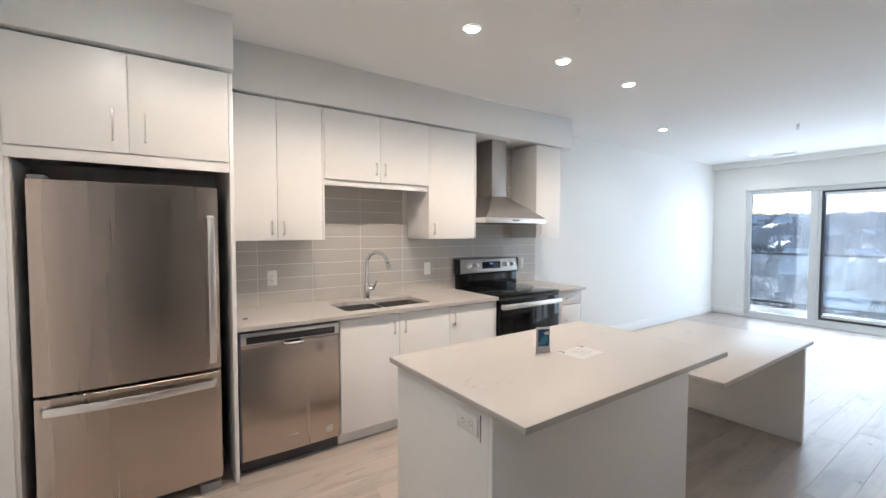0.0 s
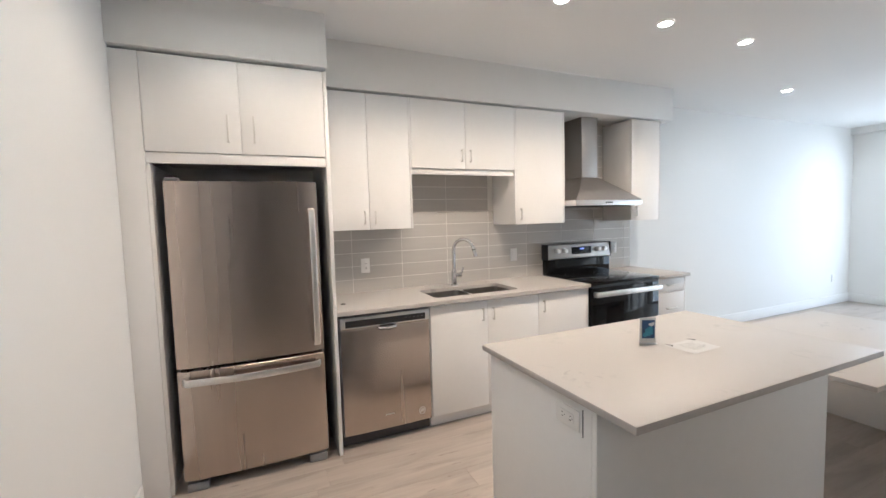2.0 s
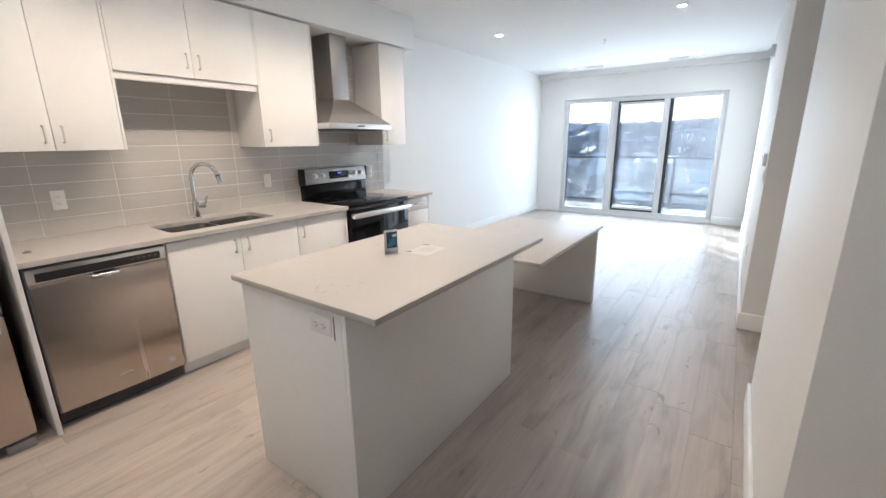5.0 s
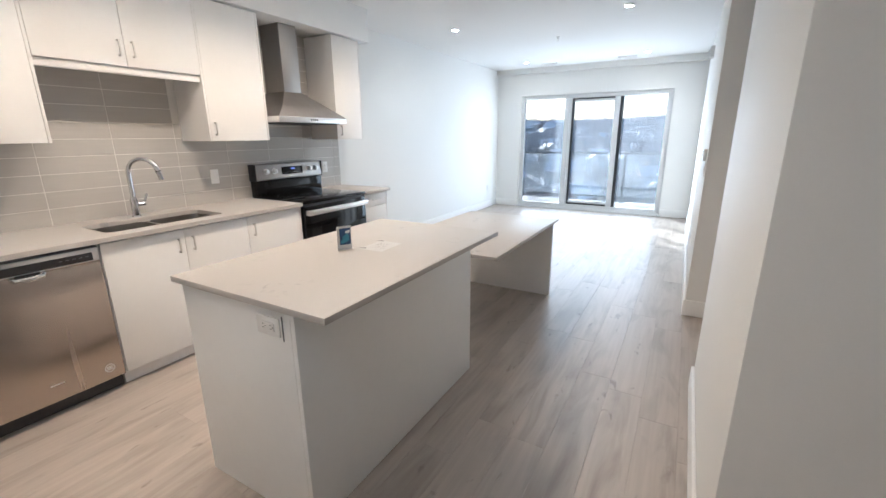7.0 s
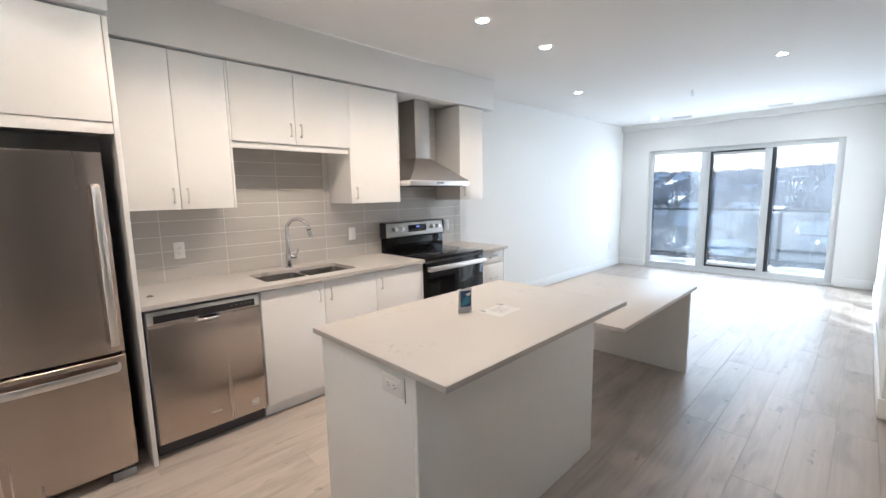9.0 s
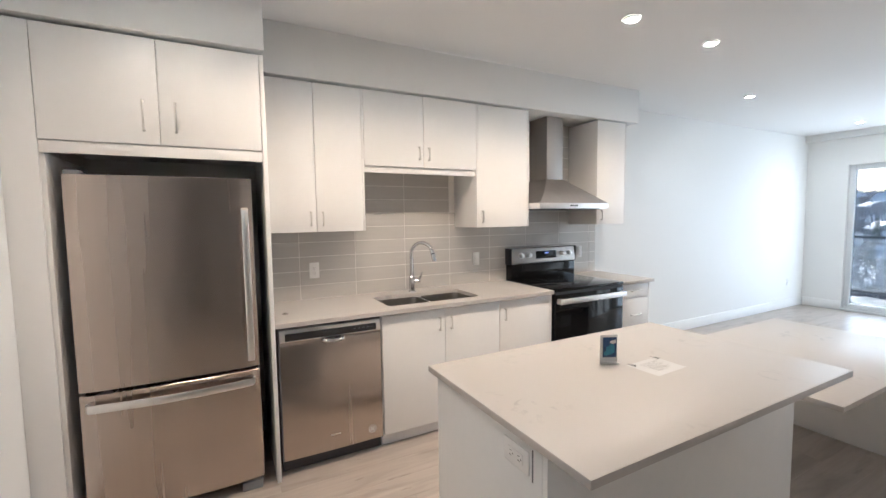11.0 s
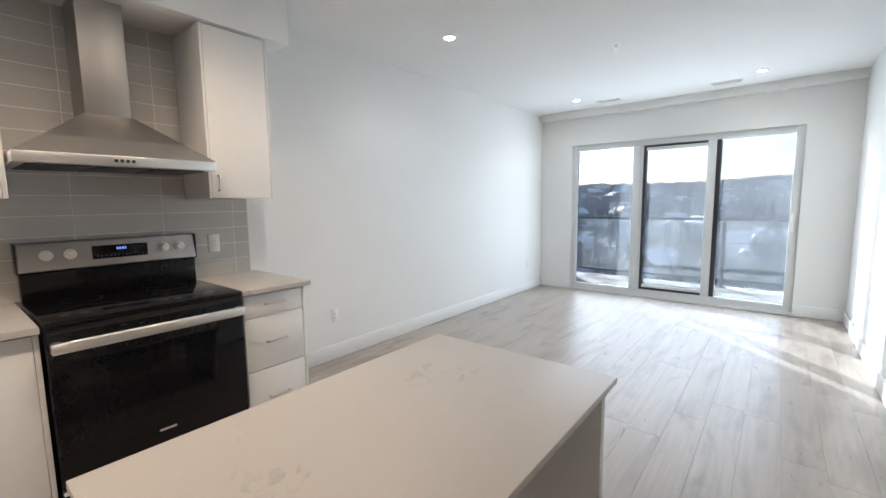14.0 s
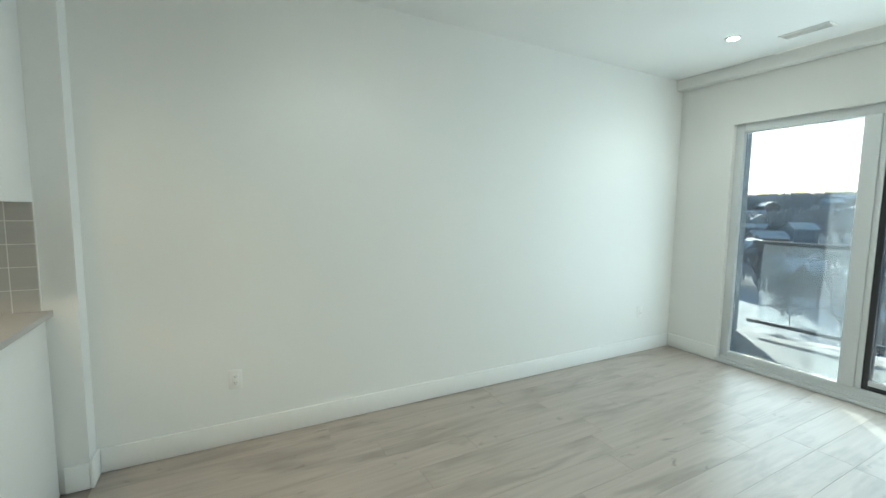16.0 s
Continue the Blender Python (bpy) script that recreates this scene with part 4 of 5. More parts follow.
    bm = bmesh.new()
    add_box(bm, (x + 0.030, y0 + 0.010, 0.800), (x + 0.050, y1 - 0.010, 0.846), 0.008, 3)
    add_box(bm, (x, y0 + 0.012, 0.803), (x + 0.034, y0 + 0.045, 0.843), 0.004)
    add_box(bm, (x, y1 - 0.045, 0.803), (x + 0.034, y1 - 0.012, 0.843), 0.004)
    done(bm, "handle", STEEL_PLAIN, d, "wide satin steel oven handle", True)
    bm = bmesh.new()
    add_box(bm, (x + 0.0002, 4.515, 0.320), (x + 0.0012, 4.585, 0.330), 0.0003)
    done(bm, "badge", NICKEL, d)
    box("trim_strip", (x - 0.038, y0 + 0.002, 0.192), (x - 0.002, y1 - 0.002, 0.213), STEEL_PLAIN, r, 0.002)
    box("storage_drawer", (x - 0.044, y0 + 0.002, 0.045), (x - 0.002, y1 - 0.002, 0.190), BLACK_GLASS, r, 0.004)
    apart("foot", [((x - 0.10, y0 + 0.03, 0), (x - 0.06, y0 + 0.07, 0.031)), ((x - 0.10, y1 - 0.07, 0), (x - 0.06, y1 - 0.03, 0.031)), ((-3.0, y0 + 0.03, 0), (-2.96, y0 + 0.07, 0.031)), ((-3.0, y1 - 0.07, 0), (-2.96, y1 - 0.03, 0.031))], BLACK_PLASTIC, r)


def hood():
    h = thing("range_hood", (-2.85, 4.53, 1.56), "stainless steel pyramid chimney range hood", "hood")
    y0, y1, xf, xb = 4.152, 4.930, -2.585, TF + 0.002
    c0, c1, cx = 4.447, 4.634, -2.840
    bm = bmesh.new()
    lo = [bm.verts.new(p) for p in ((xb, y0, 1.607), (xf, y0, 1.607), (xf, y1, 1.607), (xb, y1, 1.607))]
    m1 = [bm.verts.new(p) for p in ((xb, y0 + 0.115, 1.690), (xf - 0.085, y0 + 0.115, 1.690), (xf - 0.085, y1 - 0.115, 1.690), (xb, y1 - 0.115, 1.690))]
    hi = [bm.verts.new(p) for p in ((xb, c0 - 0.006, 1.826), (cx + 0.006, c0 - 0.006, 1.826), (cx + 0.006, c1 + 0.006, 1.826), (xb, c1 + 0.006, 1.826))]
    for a, b in ((lo, m1), (m1, hi)):
        for k in range(4):
            bm.faces.new((a[k], a[(k + 1) % 4], b[(k + 1) % 4], b[k]))
    bm.faces.new(hi)
    bm.faces.new(lo[::-1])
    done(bm, "canopy", HOOD_STEEL, h)
    bm = bmesh.new()
    add_box(bm, (xb, y0, 1.560), (xf, y1, 1.6065), 0.002)
    done(bm, "rim", STEEL_PLAIN, h, smooth=True)
    apart("filter", [((xb + 0.05, y0 + 0.04 + k * 0.236, 1.5545), (xf - 0.05, y0 + 0.262 + k * 0.236, 1.5595)) for k in range(3)], DARK_GREY, h, 0.001)
    box("chimney", (xb, c0, 1.8265), (cx, c1, 2.3785), HOOD_STEEL, h, 0.002)
    for k in range(4):
        bm = bmesh.new()
        add_rod(bm, (xf, 4.490 + k * 0.022, 1.584), (xf + 0.004, 4.490 + k * 0.022, 1.584), 0.0075, sides=14)
        done(bm, "button", BLACK_PLASTIC, h, smooth=True)


tall_surround()
upper_cabinets()
base_cabinets()
worktop()
basin()
tap()
hole_cap()
refrigerator()
dish_machine()
range_cooker()
hood()

# ---- island and table ----
IX0, IX1, IY0, IY1 = -1.398, -0.572, 2.568, 3.900


def island():
    i = thing("kitchen_island", (-1.05, 3.23, 0), "white kitchen island with pale quartz top", "island")
    box("worktop", (IX0, IY0, 0.893), (IX1, IY1, 0.917), QUARTZ, i, 0.002, "pale quartz slab with soft grey marks")
    bx0, bx1, by0, by1 = -1.378, -0.745, 2.598, 3.905
    box("front_panel", (bx1 - 0.020, by0 + 0.0005, 0.002), (bx1, by1, 0.8925), ISLAND, i, 0.0015)
    box("end_panel", (bx0, by0, 0.002), (bx1 - 0.0205, by0 + 0.020, 0.8925), ISLAND, i, 0.0015)
    box("end_panel", (bx0, by1 - 0.020, 0.002), (bx1 - 0.0205, by1, 0.8925), ISLAND, i, 0.0015)
    box("body", (bx0 + 0.024, by0 + 0.021, 0.092), (bx1 - 0.021, by1 - 0.021, 0.8925), CABINET, i)
    for k in range(3):
        a = by0 + 0.021 + k * 0.4217
        box("door", (bx0 + 0.003, a + 0.0015, 0.094), (bx0 + 0.022, a + 0.420, 0.878), CABINET, i, 0.0015)
    return i


island()
plate("island_outlet", (-0.872, 2.598, 0.815), -90, "white double outlet set sideways in the island's end panel", "outlet", 90)
# the shadow line of a gap beside the outlet, made as a grey strip
gap_shadow = thing("island_outlet_cover", (-0.80, 2.596, 0.81), "slim grey strip drawn for the gap's shadow beside the island outlet", "cover")
box("strip", (-0.804, 2.5945, 0.770), (-0.800, 2.598, 0.862), GREY_PLASTIC, gap_shadow, 0.002)


def table():
    t = thing("dining_table", (-1.0, 4.8, 0), "low white quartz-topped table joined to the island", "table")
    box("top", (-1.530, 4.070, 0.684), (-0.646, 5.510, 0.708), QUARTZ, t, 0.002, "pale quartz table top")
    box("leg_panel", (-1.512, 5.392, 0.001), (-0.664, 5.428, 0.6835), ISLAND, t, 0.0015)
    apart("support", [((-1.30, 3.906, 0.60), (-1.26, 5.391, 0.6835)), ((-0.97, 3.906, 0.64), (-0.93, 5.391, 0.6835))], ISLAND, t)


table()


def leaflet_box():
    """A small upright display card in a clear-edged white stand."""
    b = thing("leaflet_stand", (-1.075, 3.205, 0.917), "small upright white stand with a blue picture card", "stand")
    m = pose(-1.075, 3.205, 0.9172, 0, 0, -25)

    def placed(ob):
        ob.data.transform(m)
        return ob

    placed(box("back", (-0.003, -0.034, 0.0), (0.0, 0.036, 0.110), CARD, b, 0.001))
    side = box("side", (0.0, -0.001, 0.0), (0.034, 0.001, 0.108), CARD, b, 0.0005)
    side.data.transform(pose(0.001, -0.035, 0.0, 0, 0, -22))
    placed(side)
    placed(box("picture", (0.0004, -0.024, 0.020), (0.0012, 0.031, 0.100), BLUE_PRINT, b, label="navy blue printed picture"))
    for k, (cy, cz, w, h, lean) in enumerate([(0.006, 0.052, 0.017, 0.024, 0.006), (-0.010, 0.036, 0.011, 0.010, -0.004), (0.016, 0.082, 0.012, 0.009, 0.010)]):
        bm = bmesh.new()
        corners = [(-w, -h * 0.4), (0, -h), (w, -h * 0.5), (w, h * 0.6), (lean, h), (-w, h * 0.3)]
        bm.faces.new([bm.verts.new((0.0016 + 0.0002 * k, cy + u, cz + v)) for u, v in corners])
        placed(done(bm, "printed_shape", PALE_BLUE_PRINT if k < 2 else CARD, b))
    placed(box("base", (0.0002, -0.034, 0.0), (0.020, 0.036, 0.0015), CARD, b, 0.001))


def paper_sheet():
    s = thing("paper_sheet", (-0.95, 3.32, 0.917), "sheet of white printed paper lying on the island", "paper")
    m = pose(-0.950, 3.322, 0.9174, 0, 0, 3)
    bm = bmesh.new()
    n = 8
    grid = [[bm.verts.new((-0.065 + 0.13 * a / n, -0.088 + 0.176 * c / n, 0.0015 + 0.002 * math.sin(a * 0.8) * math.sin(c * 0.5) ** 2)) for c in range(n + 1)] for a in range(n + 1)]
    for a in range(n):
        for c in range(n):
            bm.faces.new((grid[a][c], grid[a + 1][c], grid[a + 1][c + 1], grid[a][c + 1]))
    sheet = done(bm, "sheet", PAPER, s, smooth=True)
    sheet.data.transform(m)
    lines = boxes("print", [((-0.034 + k * 0.0085, -0.050 + 0.006 * (k % 2), 0.0043), (-0.0330 + k * 0.0085, 0.052 - 0.011 * (k % 3), 0.0046)) for k in range(9)], INK, s, label="grey lines of print too small to read")
    tiny(lines)
    lines.data.transform(m)
    bm = bmesh.new()
    for cx, cy, turn in ((-0.052, -0.076, 0.6), (-0.056, 0.076, 0.2)):
        for k in range(5):
            a = turn + k * 0.35
            q = Vector((cx + 0.006 * k - 0.010, cy + 0.004 * (k % 2), 0.0045))
            d = Vector((math.cos(a), math.sin(a), 0)) * 0.013
            w = Vector((-math.sin(a), math.cos(a), 0)) * 0.003
            bm.faces.new([bm.verts.new(c) for c in (q - d, q + w, q + d, q - w)])
    marks = tiny(done(bm, "corner_marks", BLACK_INK, s))
    marks.data.transform(m)


leaflet_box()
paper_sheet()

# ---- outside: a snowy valley town and wooded hills ----
def rise(x, y):
    """Height of the land below and beyond the balcony."""
    d = math.hypot(x * 0.8, y)
    u = min(max((d - 95) / 330, 0), 1)
    return -17.0 + 25.5 * u * u * (3 - 2 * u) * (0.90 + 0.12 * math.sin(x * 0.008 + 1.2) + 0.05 * math.sin(x * 0.031)) + 0.5 * math.sin(x * 0.05) * math.sin(y * 0.04)


def land():
    bm = bmesh.new()
    ys = [-1500, -300, -60, -10] + [12 + k * 8 for k in range(62)] + [560, 700, 1000, 1600, 3000]
    xs = [-3000, -1500, -900] + [-600 + k * 16 for k in range(63)] + [600, 1000, 1800, 3000]
    grid = [[bm.verts.new((x, y, rise(x, y))) for x in xs] for y in ys]
    for a in range(len(ys) - 1):
        for c in range(len(xs) - 1):
            bm.faces.new((grid[a][c], grid[a][c + 1], grid[a + 1][c + 1], grid[a + 1][c]))
    setting(done(bm, "ground", SNOW_GROUND, smooth=True), "snow-covered ground rising to hills")


def street(points, width):
    bm = bmesh.new()
    left, right = [], []
    fine = []
    for (x0, y0), (x1, y1) in zip(points, points[1:]):
        fine += [(x0 + (x1 - x0) * k / 12, y0 + (y1 - y0) * k / 12) for k in range(12)]
    for n, (x, y) in enumerate(fine[:-1]):
        way = Vector((fine[n + 1][0] - x, fine[n + 1][1] - y, 0)).normalized()
        side = Vector((-way.y, way.x, 0)) * width / 2
        for row, s in ((left, 1), (right, -1)):
            q = Vector((x, y, 0)) + side * s
            row.append(bm.verts.new((q.x, q.y, rise(q.x, q.y) + 0.25)))
    for k in range(len(left) - 1):
        bm.faces.new((left[k], left[k + 1], right[k + 1], right[k]))
    setting(done(bm, "road", ASPHALT), "dark wet street between snowy yards")


land()
street([(-140, 118), (-60, 122), (0, 112), (60, 120)], 8)
street([(14, 70), (6, 112), (-10, 160), (-40, 210), (-60, 280)], 7)
street([(-200, 205), (-90, 200), (-20, 196), (60, 205)], 7)


def house(w, d, h, roof_h, wall, hip):
    """A house at the origin with a snow-laden roof, windows, door and chimney."""
    t = thing("house", (0, 0, 0), "house with snow-covered roof on the valley slope", "house", "houses of the town")
    box("wall", (-w / 2, -d / 2, -3), (w / 2, d / 2, h), wall, t)
    bm = bmesh.new()
    e = 0.5
    a = [bm.verts.new(p) for p in ((-w / 2 - e, -d / 2 - e, h), (w / 2 + e, -d / 2 - e, h), (w / 2 + e, d / 2 + e, h), (-w / 2 - e, d / 2 + e, h))]
    r = [bm.verts.new(p) for p in ((-w / 2 - e + hip, 0, h + roof_h), (w / 2 + e - hip, 0, h + roof_h))]
    ends = ((a[1], a[2], r[1]), (a[3], a[0], r[0]))
    for f in ((a[0], a[1], r[1], r[0]), (a[2], a[3], r[0], r[1]), (a[3], a[2], a[1], a[0])) + (ends if hip else ()):
        bm.faces.new(f)
    # a cross gable to the front
    g = w * 0.18
    top = h + roof_h * 0.8
    q = [bm.verts.new(p) for p in ((w * 0.2 - g, -d / 2 - e - 0.6, h - 0.1), (w * 0.2 + g, -d / 2 - e - 0.6, h - 0.1), (w * 0.2, -d / 2 - e - 0.6, top), (w * 0.2, 0, top), (w * 0.2 - g, 0, h), (w * 0.2 + g, 0, h))]
    for f in ((q[0], q[2], q[3], q[4]), (q[1], q[5], q[3], q[2])):
        bm.faces.new(f)
    done(bm, "roof", SNOW, t, "snow-covered pitched roof")
    bm = bmesh.new()
    bm.faces.new([bm.verts.new(p) for p in ((w * 0.2 - g + 0.3, -d / 2 - e - 0.4, h - 0.12), (w * 0.2 + g - 0.3, -d / 2 - e - 0.4, h - 0.12), (w * 0.2, -d / 2 - e - 0.4, top - 0.3))])
    done(bm, "gable", wall, t)
    for s in (() if hip else (-1, 1)):
        bm = bmesh.new()
        bm.faces.new([bm.verts.new(p) for p in ((s * w / 2, -d / 2 - 0.1, h), (s * w / 2, d / 2 + 0.1, h), (s * w / 2, 0, h + roof_h * 0.95))])
        done(bm, "gable", wall, t)
    box("gable_wall", (w * 0.2 - g + 0.4, -d / 2 - e - 0.55, -3), (w * 0.2 + g - 0.4, -d / 2 + 0.1, h - 0.12), wall, t)
    n = max(int(w / 3), 2)
    for z in ((1.0, h - 1.9) if h > 4 else (1.1,)):
        for k in range(n):
            x = -w / 2 + w * (k + 0.5) / n
            yy = -d / 2 - (0.56 if abs(x - w * 0.2) < g - 0.2 else 0) - 0.03
            boxes("window", [((x - 0.55, yy - 0.02, z), (x + 0.55, yy, z + 1.25))], FAR_GLASS, t)
    box("door", (-w * 0.12 - 0.5, -d / 2 - 0.06, 0), (-w * 0.12 + 0.5, -d / 2 - 0.01, 2.1), DARK_GREY, t)
    box("chimney", (-w * 0.28, d * 0.1, h), (-w * 0.28 + 0.8, d * 0.1 + 0.8, h + roof_h + 0.9), SIDING[1], t)
    return t


def far_house(w, d, h, roof_h, wall):
    """A simpler house for the far slope."""
    t = thing("house", (0, 0, 0), "small house with snow-covered roof on the far slope", "house", "houses of the far slope")
    box("wall", (-w / 2, -d / 2, -3), (w / 2, d / 2, h), wall, t)
    bm = bmesh.new()
    e = 0.5
    a = [bm.verts.new(p) for p in ((-w / 2 - e, -d / 2 - e, h), (w / 2 + e, -d / 2 - e, h), (w / 2 + e, d / 2 + e, h), (-w / 2 - e, d / 2 + e, h))]
    r = [bm.verts.new(p) for p in ((-w / 2 - e, 0, h + roof_h), (w / 2 + e, 0, h + roof_h))]
    for f in ((a[0], a[1], r[1], r[0]), (a[2], a[3], r[0], r[1]), (a[3], a[2], a[1], a[0])):
        bm.faces.new(f)
    done(bm, "roof", SNOW, t)
    for s in (-1, 1):
        bm = bmesh.new()
        bm.faces.new([bm.verts.new(p) for p in ((s * w / 2, -d / 2 - 0.1, h), (s * w / 2, d / 2 + 0.1, h), (s * w / 2, 0, h + roof_h * 0.95))])
        done(bm, "gable", wall, t)
    tiny(boxes("windows", [((x - 0.6, -d / 2 - 0.05, z), (x + 0.6, -d / 2 - 0.01, z + 1.3)) for x in (-w * 0.3, 0, w * 0.3) for z in (0.9, h - 1.9)], FAR_GLASS, t))
    return t


rng = random.Random(11)
KINDS = [house(9.5, 7.5, 5.0, 3.0, SIDING[0], 0.0), house(9, 8, 2.9, 2.9, SIDING[1], 1.2), house(8.5, 7.5, 4.6, 3.0, SIDING[1], 0.0), house(10.5, 8, 3.1, 2.8, SIDING[3], 1.8)]
FAR_KINDS = [far_house(9, 7.5, 5.2, 2.8, SIDING[0]), far_house(10, 8, 4.6, 2.6, SIDING[1]), far_house(8.5, 7, 5.4, 2.6, SIDING[2])]
spots = [(-20.5, 101, 62, 2), (-37, 148, 12, 0), (3, 152, -10, 3), (-44, 118, 10, 2), (8, 134, -15, 0), (24, 104, 30, 3), (16, 150, 5, 1), (-8, 146, 20, 2)]
for k in range(26):
    d = 105 + 70 * k / 26
    x = d * rng.uniform(-0.62, 0.24)
    if all(math.hypot(x - s[0], d - s[1]) > 14 for s in spots):
        spots.append((x, d, rng.uniform(-80, 80), rng.randrange(4)))
near_count = len(spots)
for k in range(170):
    d = 172 + 235 * (k / 170) ** 0.95
    x = d * rng.uniform(-0.62, 0.26)
    if all(math.hypot(x - s[0], d - s[1]) > 13 for s in spots):
        spots.append((x, d, rng.uniform(-60, 60), rng.randrange(3)))
used = set()
copy_thing(KINDS[2], pose(-20, 85, rise(-20, 85) - 0.3, 0, 0, 60) @ Matrix.Diagonal((0.72, 0.72, 0.8, 1)))
for n, (x, y, turn, k) in enumerate(spots):
    m = pose(x, y, rise(x, y) + 0.1, 0, 0, turn)
    model = KINDS[k] if n < near_count else FAR_KINDS[k]
    if (n < near_count, k) not in used:
        used.add((n < near_count, k))
        model.matrix_basis = m
    else:
        copy_thing(model, m)


def bare_tree(seed, height):
    """A leafless tree at the origin: tapered trunk, limbs and twigs."""
    r = random.Random(seed)
    t = thing("bare_tree", (0, 0, 0), "leafless winter tree in the snow", "tree", "bare trees of the town")
    trunk, twigs = bmesh.new(), bmesh.new()

    def grow(a, way, length, rad, depth):
        b = a + way * length
        add_rod(trunk if depth < 2 else twigs, a, b, rad, rad * 0.68, 6 if depth < 2 else 4, False)
        if depth == 4:
            return
        for k in range(4 if depth < 3 else 3):
            side = Vector((r.uniform(-1, 1), r.uniform(-1, 1), r.uniform(-0.15, 0.5))).normalized()
            grow(a + (b - a) * r.uniform(0.55, 1.0), (way * 0.75 + side * 0.75).normalized(), length * r.uniform(0.58, 0.78), rad * 0.66, depth + 1)

    grow(Vector((0, 0, -0.5)), Vector((r.uniform(-0.08, 0.08), r.uniform(-0.08, 0.08), 1)).normalized(), height * 0.34, height * 0.021, 0)
    done(trunk, "trunk", BARK, t)
    done(twigs, "branches", BARK, t)
    return t


def spruce(seed, height):
    """A conifer at the origin: a trunk and whorls of drooping boughs made of small clumps."""
    r = random.Random(seed)
    t = thing("spruce_tree", (0, 0, 0), "dark green spruce with snow about it", "tree", "conifers of the town")
    bm = bmesh.new()
    add_rod(bm, (0, 0, -0.5), (0, 0, height * 0.97), height * 0.016, 0.02, 7, False)
    done(bm, "trunk", BARK, t)
    bm = bmesh.new()
    z = height * 0.10
    while z < height * 0.98:
        reach = (height - z) * 0.24 * r.uniform(0.75, 1.15) + 0.15
        for k in range(9):
            a = r.uniform(0, math.tau)
            for s in range(5):
                q = reach * (s + 0.6) / 5
                c = Vector((q * math.cos(a), q * math.sin(a), z - q * 0.28 + r.uniform(-0.2, 0.2)))
                w = reach * 0.16 + 0.14
                out = Vector((math.cos(a), math.sin(a), -0.35)) * w
                side = Vector((-math.sin(a), math.cos(a), 0)) * w * 0.8
                bm.faces.new([bm.verts.new(p) for p in (c - out, c + side - Vector((0, 0, w * 0.5)), c + out)])
                bm.faces.new([bm.verts.new(p) for p in (c - out, c + out, c - side - Vector((0, 0, w * 0.5)))])
        z += height * 0.032
    done(bm, "crown", NEEDLES, t)
    return t


BARE = [bare_tree(k, 11.0) for k in (3, 8, 15)]
FIR = [spruce(k, 15.0) for k in (4, 9)]


def plant(models, places):
    fresh = set()
    for n, (x, y, size) in enumerate(places):
        ob = models[n % len(models)]
        m = pose(x, y, rise(x, y), 0, 0, (n * 77) % 360)
        if n % len(models) not in fresh and n >= 0:
            fresh.add(n % len(models))
            ob.matrix_basis = m
        else:
            copy_thing(ob, m @ Matrix.Diagonal((size, size, size, 1)))


near_bare = [(-14, 112, 1.1), (-3.2, 92, 1.0), (-20, 118, 1.2), (-0.9, 92, 0.72), (5.0, 99, 0.8), (-26, 112, 1.1), (-17, 120, 1.25), (-23, 126, 1.3), (-13, 124, 1.2), (-29, 122, 1.2), (-33, 104, 1.1), (-10, 108, 0.9), (-16, 106, 1.0), (-12, 100, 0.8), (-28, 98, 0.9), (-20, 80, 0.5), (-24, 84, 0.6), (-27, 90, 0.7), (-16, 88, 0.6), (-32, 86, 0.6), (-36, 93, 0.8), (-42, 108, 1.1), (-48, 116, 1.2)]
near_bare += [(d * rng.uniform(-0.6, 0.22), d, rng.uniform(0.7, 1.2)) for d in [110 + 1.6 * k for k in range(150)]]
plant(BARE, near_bare)
far_fir = [(-46, 160, 1.1), (-2, 170, 1.1), (12, 190, 1.2)] + [(d * rng.uniform(-0.6, 0.22), d, rng.uniform(0.35, 0.65)) for d in [112 + 3.0 * k for k in range(36)]]
plant(FIR, far_fir)


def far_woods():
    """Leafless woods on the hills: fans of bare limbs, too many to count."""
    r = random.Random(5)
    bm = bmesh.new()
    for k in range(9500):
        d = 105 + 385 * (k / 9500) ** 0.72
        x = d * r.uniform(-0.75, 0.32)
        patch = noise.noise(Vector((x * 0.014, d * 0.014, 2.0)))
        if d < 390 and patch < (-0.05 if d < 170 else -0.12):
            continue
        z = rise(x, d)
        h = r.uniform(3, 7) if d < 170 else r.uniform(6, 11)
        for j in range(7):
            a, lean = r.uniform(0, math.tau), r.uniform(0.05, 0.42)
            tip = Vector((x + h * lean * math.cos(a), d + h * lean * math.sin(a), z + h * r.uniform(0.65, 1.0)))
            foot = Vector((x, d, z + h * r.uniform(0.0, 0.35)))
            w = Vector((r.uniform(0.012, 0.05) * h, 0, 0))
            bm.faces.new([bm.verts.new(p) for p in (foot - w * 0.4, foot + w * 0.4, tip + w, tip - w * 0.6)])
    tagged(done(bm, "distant_woods", WOODS), "leafless woods covering the far hills, coloured bluish for haze", "woods", kind="stuff")


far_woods()

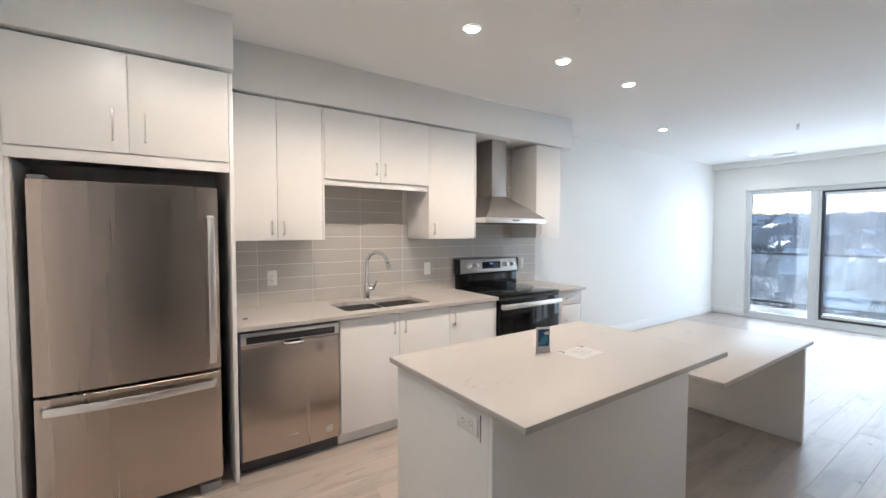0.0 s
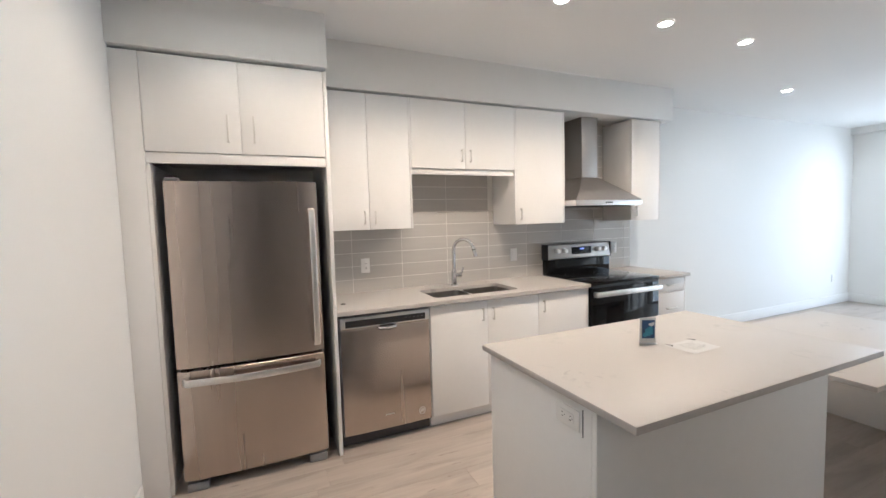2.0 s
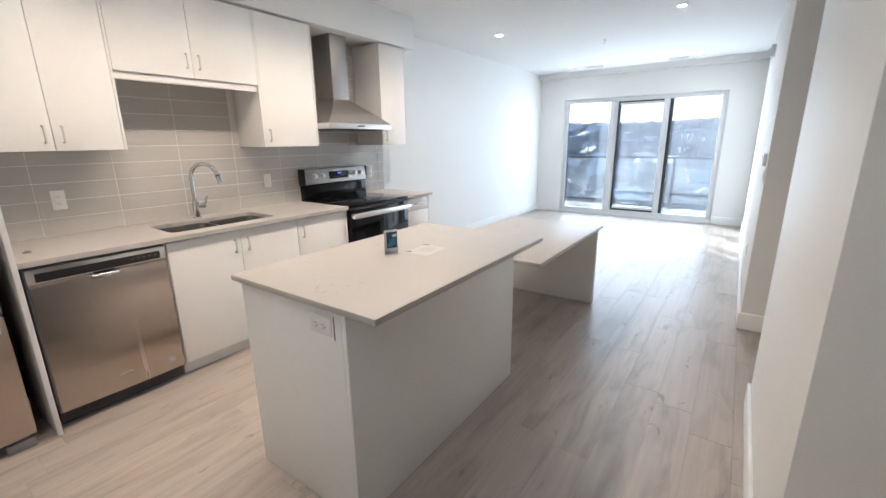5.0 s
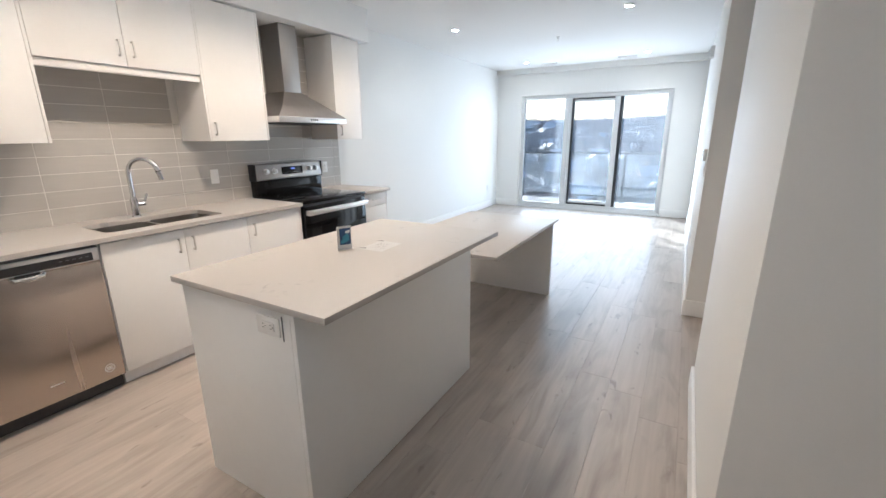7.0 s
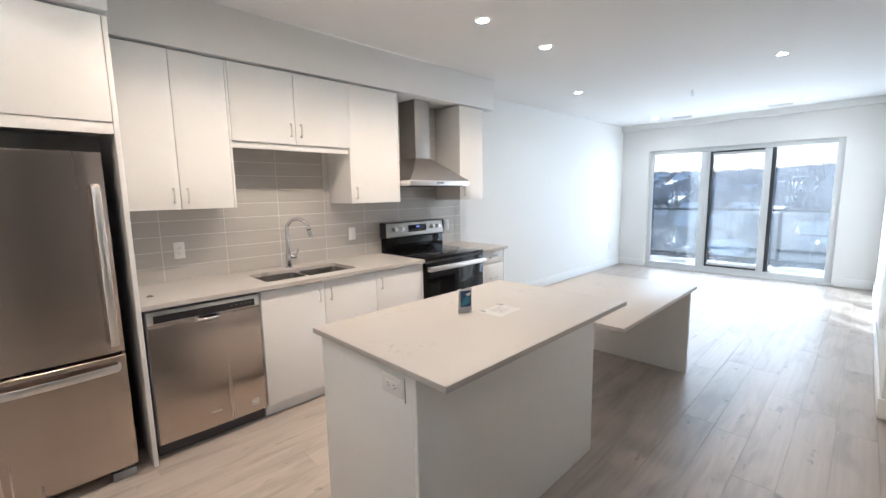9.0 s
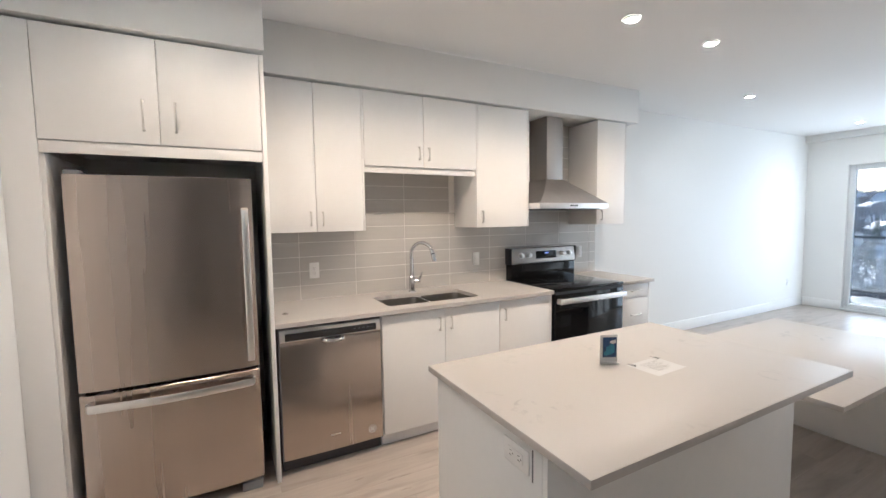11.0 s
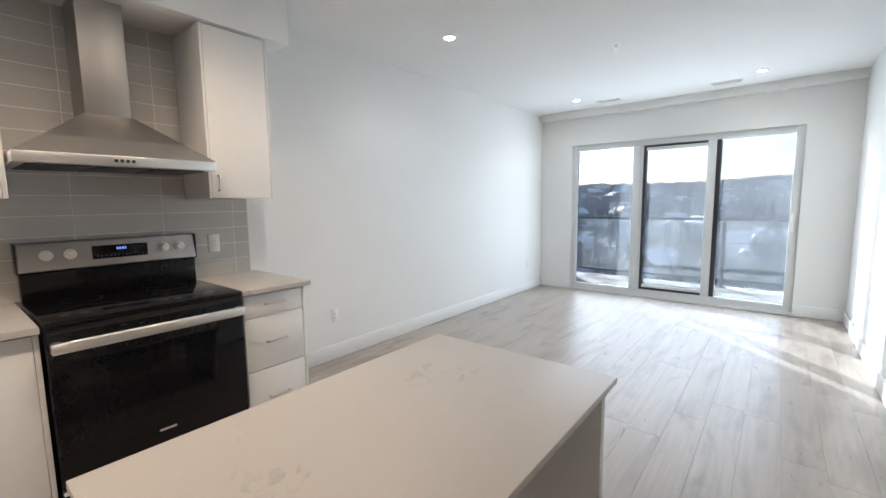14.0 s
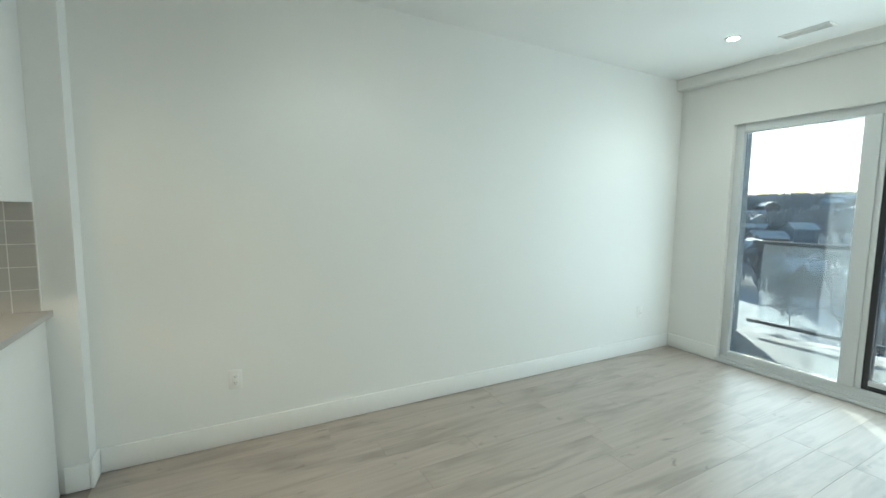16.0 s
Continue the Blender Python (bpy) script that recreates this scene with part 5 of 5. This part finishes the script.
# ---- pieces: backsplash tiles and floor planks ----
setting(box("backsplash", (KWALL + 0.0005, 2.1045, 0.9145), (KWALL + 0.0092, 5.321, 2.378), GROUT), "grey glazed stacked tile backsplash with pale grout")
backsplash = bpy.data.objects["backsplash"]
shared = {}


def piece(name, size, bevel, mat, at, parent):
    """A bevelled block of that size, its mesh shared with those alike."""
    key = (name, *(round(s, 3) for s in size))
    if key not in shared:
        bm = bmesh.new()
        x, y, z = (s / 2 for s in size)
        add_box(bm, (-x, -y, -z), (x, y, z), bevel, 1)
        data = bpy.data.meshes.new(name)
        bm.to_mesh(data)
        bm.free()
        data.materials.append(mat)
        shared[key] = data
    ob = new(name, shared[key])
    ob.location = at
    ob.parent = parent
    return ob


JOINTS = [2.105] + [2.349 + 0.4105 * k for k in range(8)] + [5.320]
ROW = 0.1046
for a, b in zip(JOINTS, JOINTS[1:]):
    for k in range(14):
        z0 = 0.9155 + k * ROW
        z1 = min(z0 + ROW - 0.0042, 2.376)
        mid = (a + b) / 2
        limit = 1.50 if not (2.62 < mid < 3.75) else 1.95
        if 4.0 < mid < 5.1:
            limit = 9
        if z0 > limit:
            continue
        piece("tile", (0.005, b - a - 0.0042, z1 - z0), 0.0008, TILE, (KWALL + 0.0080, mid, (z0 + z1) / 2), backsplash)

PW, PL = 0.182, 1.22
prng = random.Random(2)
for row in range(65):
    x0 = WEST + 0.002 + row * PW
    x1 = x0 + PW - 0.0008
    mid = (x0 + x1) / 2
    if mid < -2.62:
        spans = [(K_END + 0.002, NORTH - 0.001)]
    elif x1 < EAST:
        spans = [(SOUTH + 0.001, NORTH - 0.001)]
    elif mid < 0.6:
        spans = [(SOUTH + 0.001, 5.49)]
    else:
        spans = [(SOUTH + 0.001, PIER_Y0 - 0.005)] + ([(PIER_Y1 + 0.005, 5.495)] if mid < 1.6 else [])
    start = prng.uniform(-1.1, 0.0)
    for s0, s1 in spans:
        y = s0 + start if s1 - s0 > 2 else s0
        while y < s1:
            a, b = max(y, s0), min(y + PL, s1)
            if b - a > 0.02:
                piece("plank", (x1 - x0, b - a - 0.0008, 0.006), 0.0005, PLANK, (mid, (a + b) / 2, -0.003), floor)
            y += PL
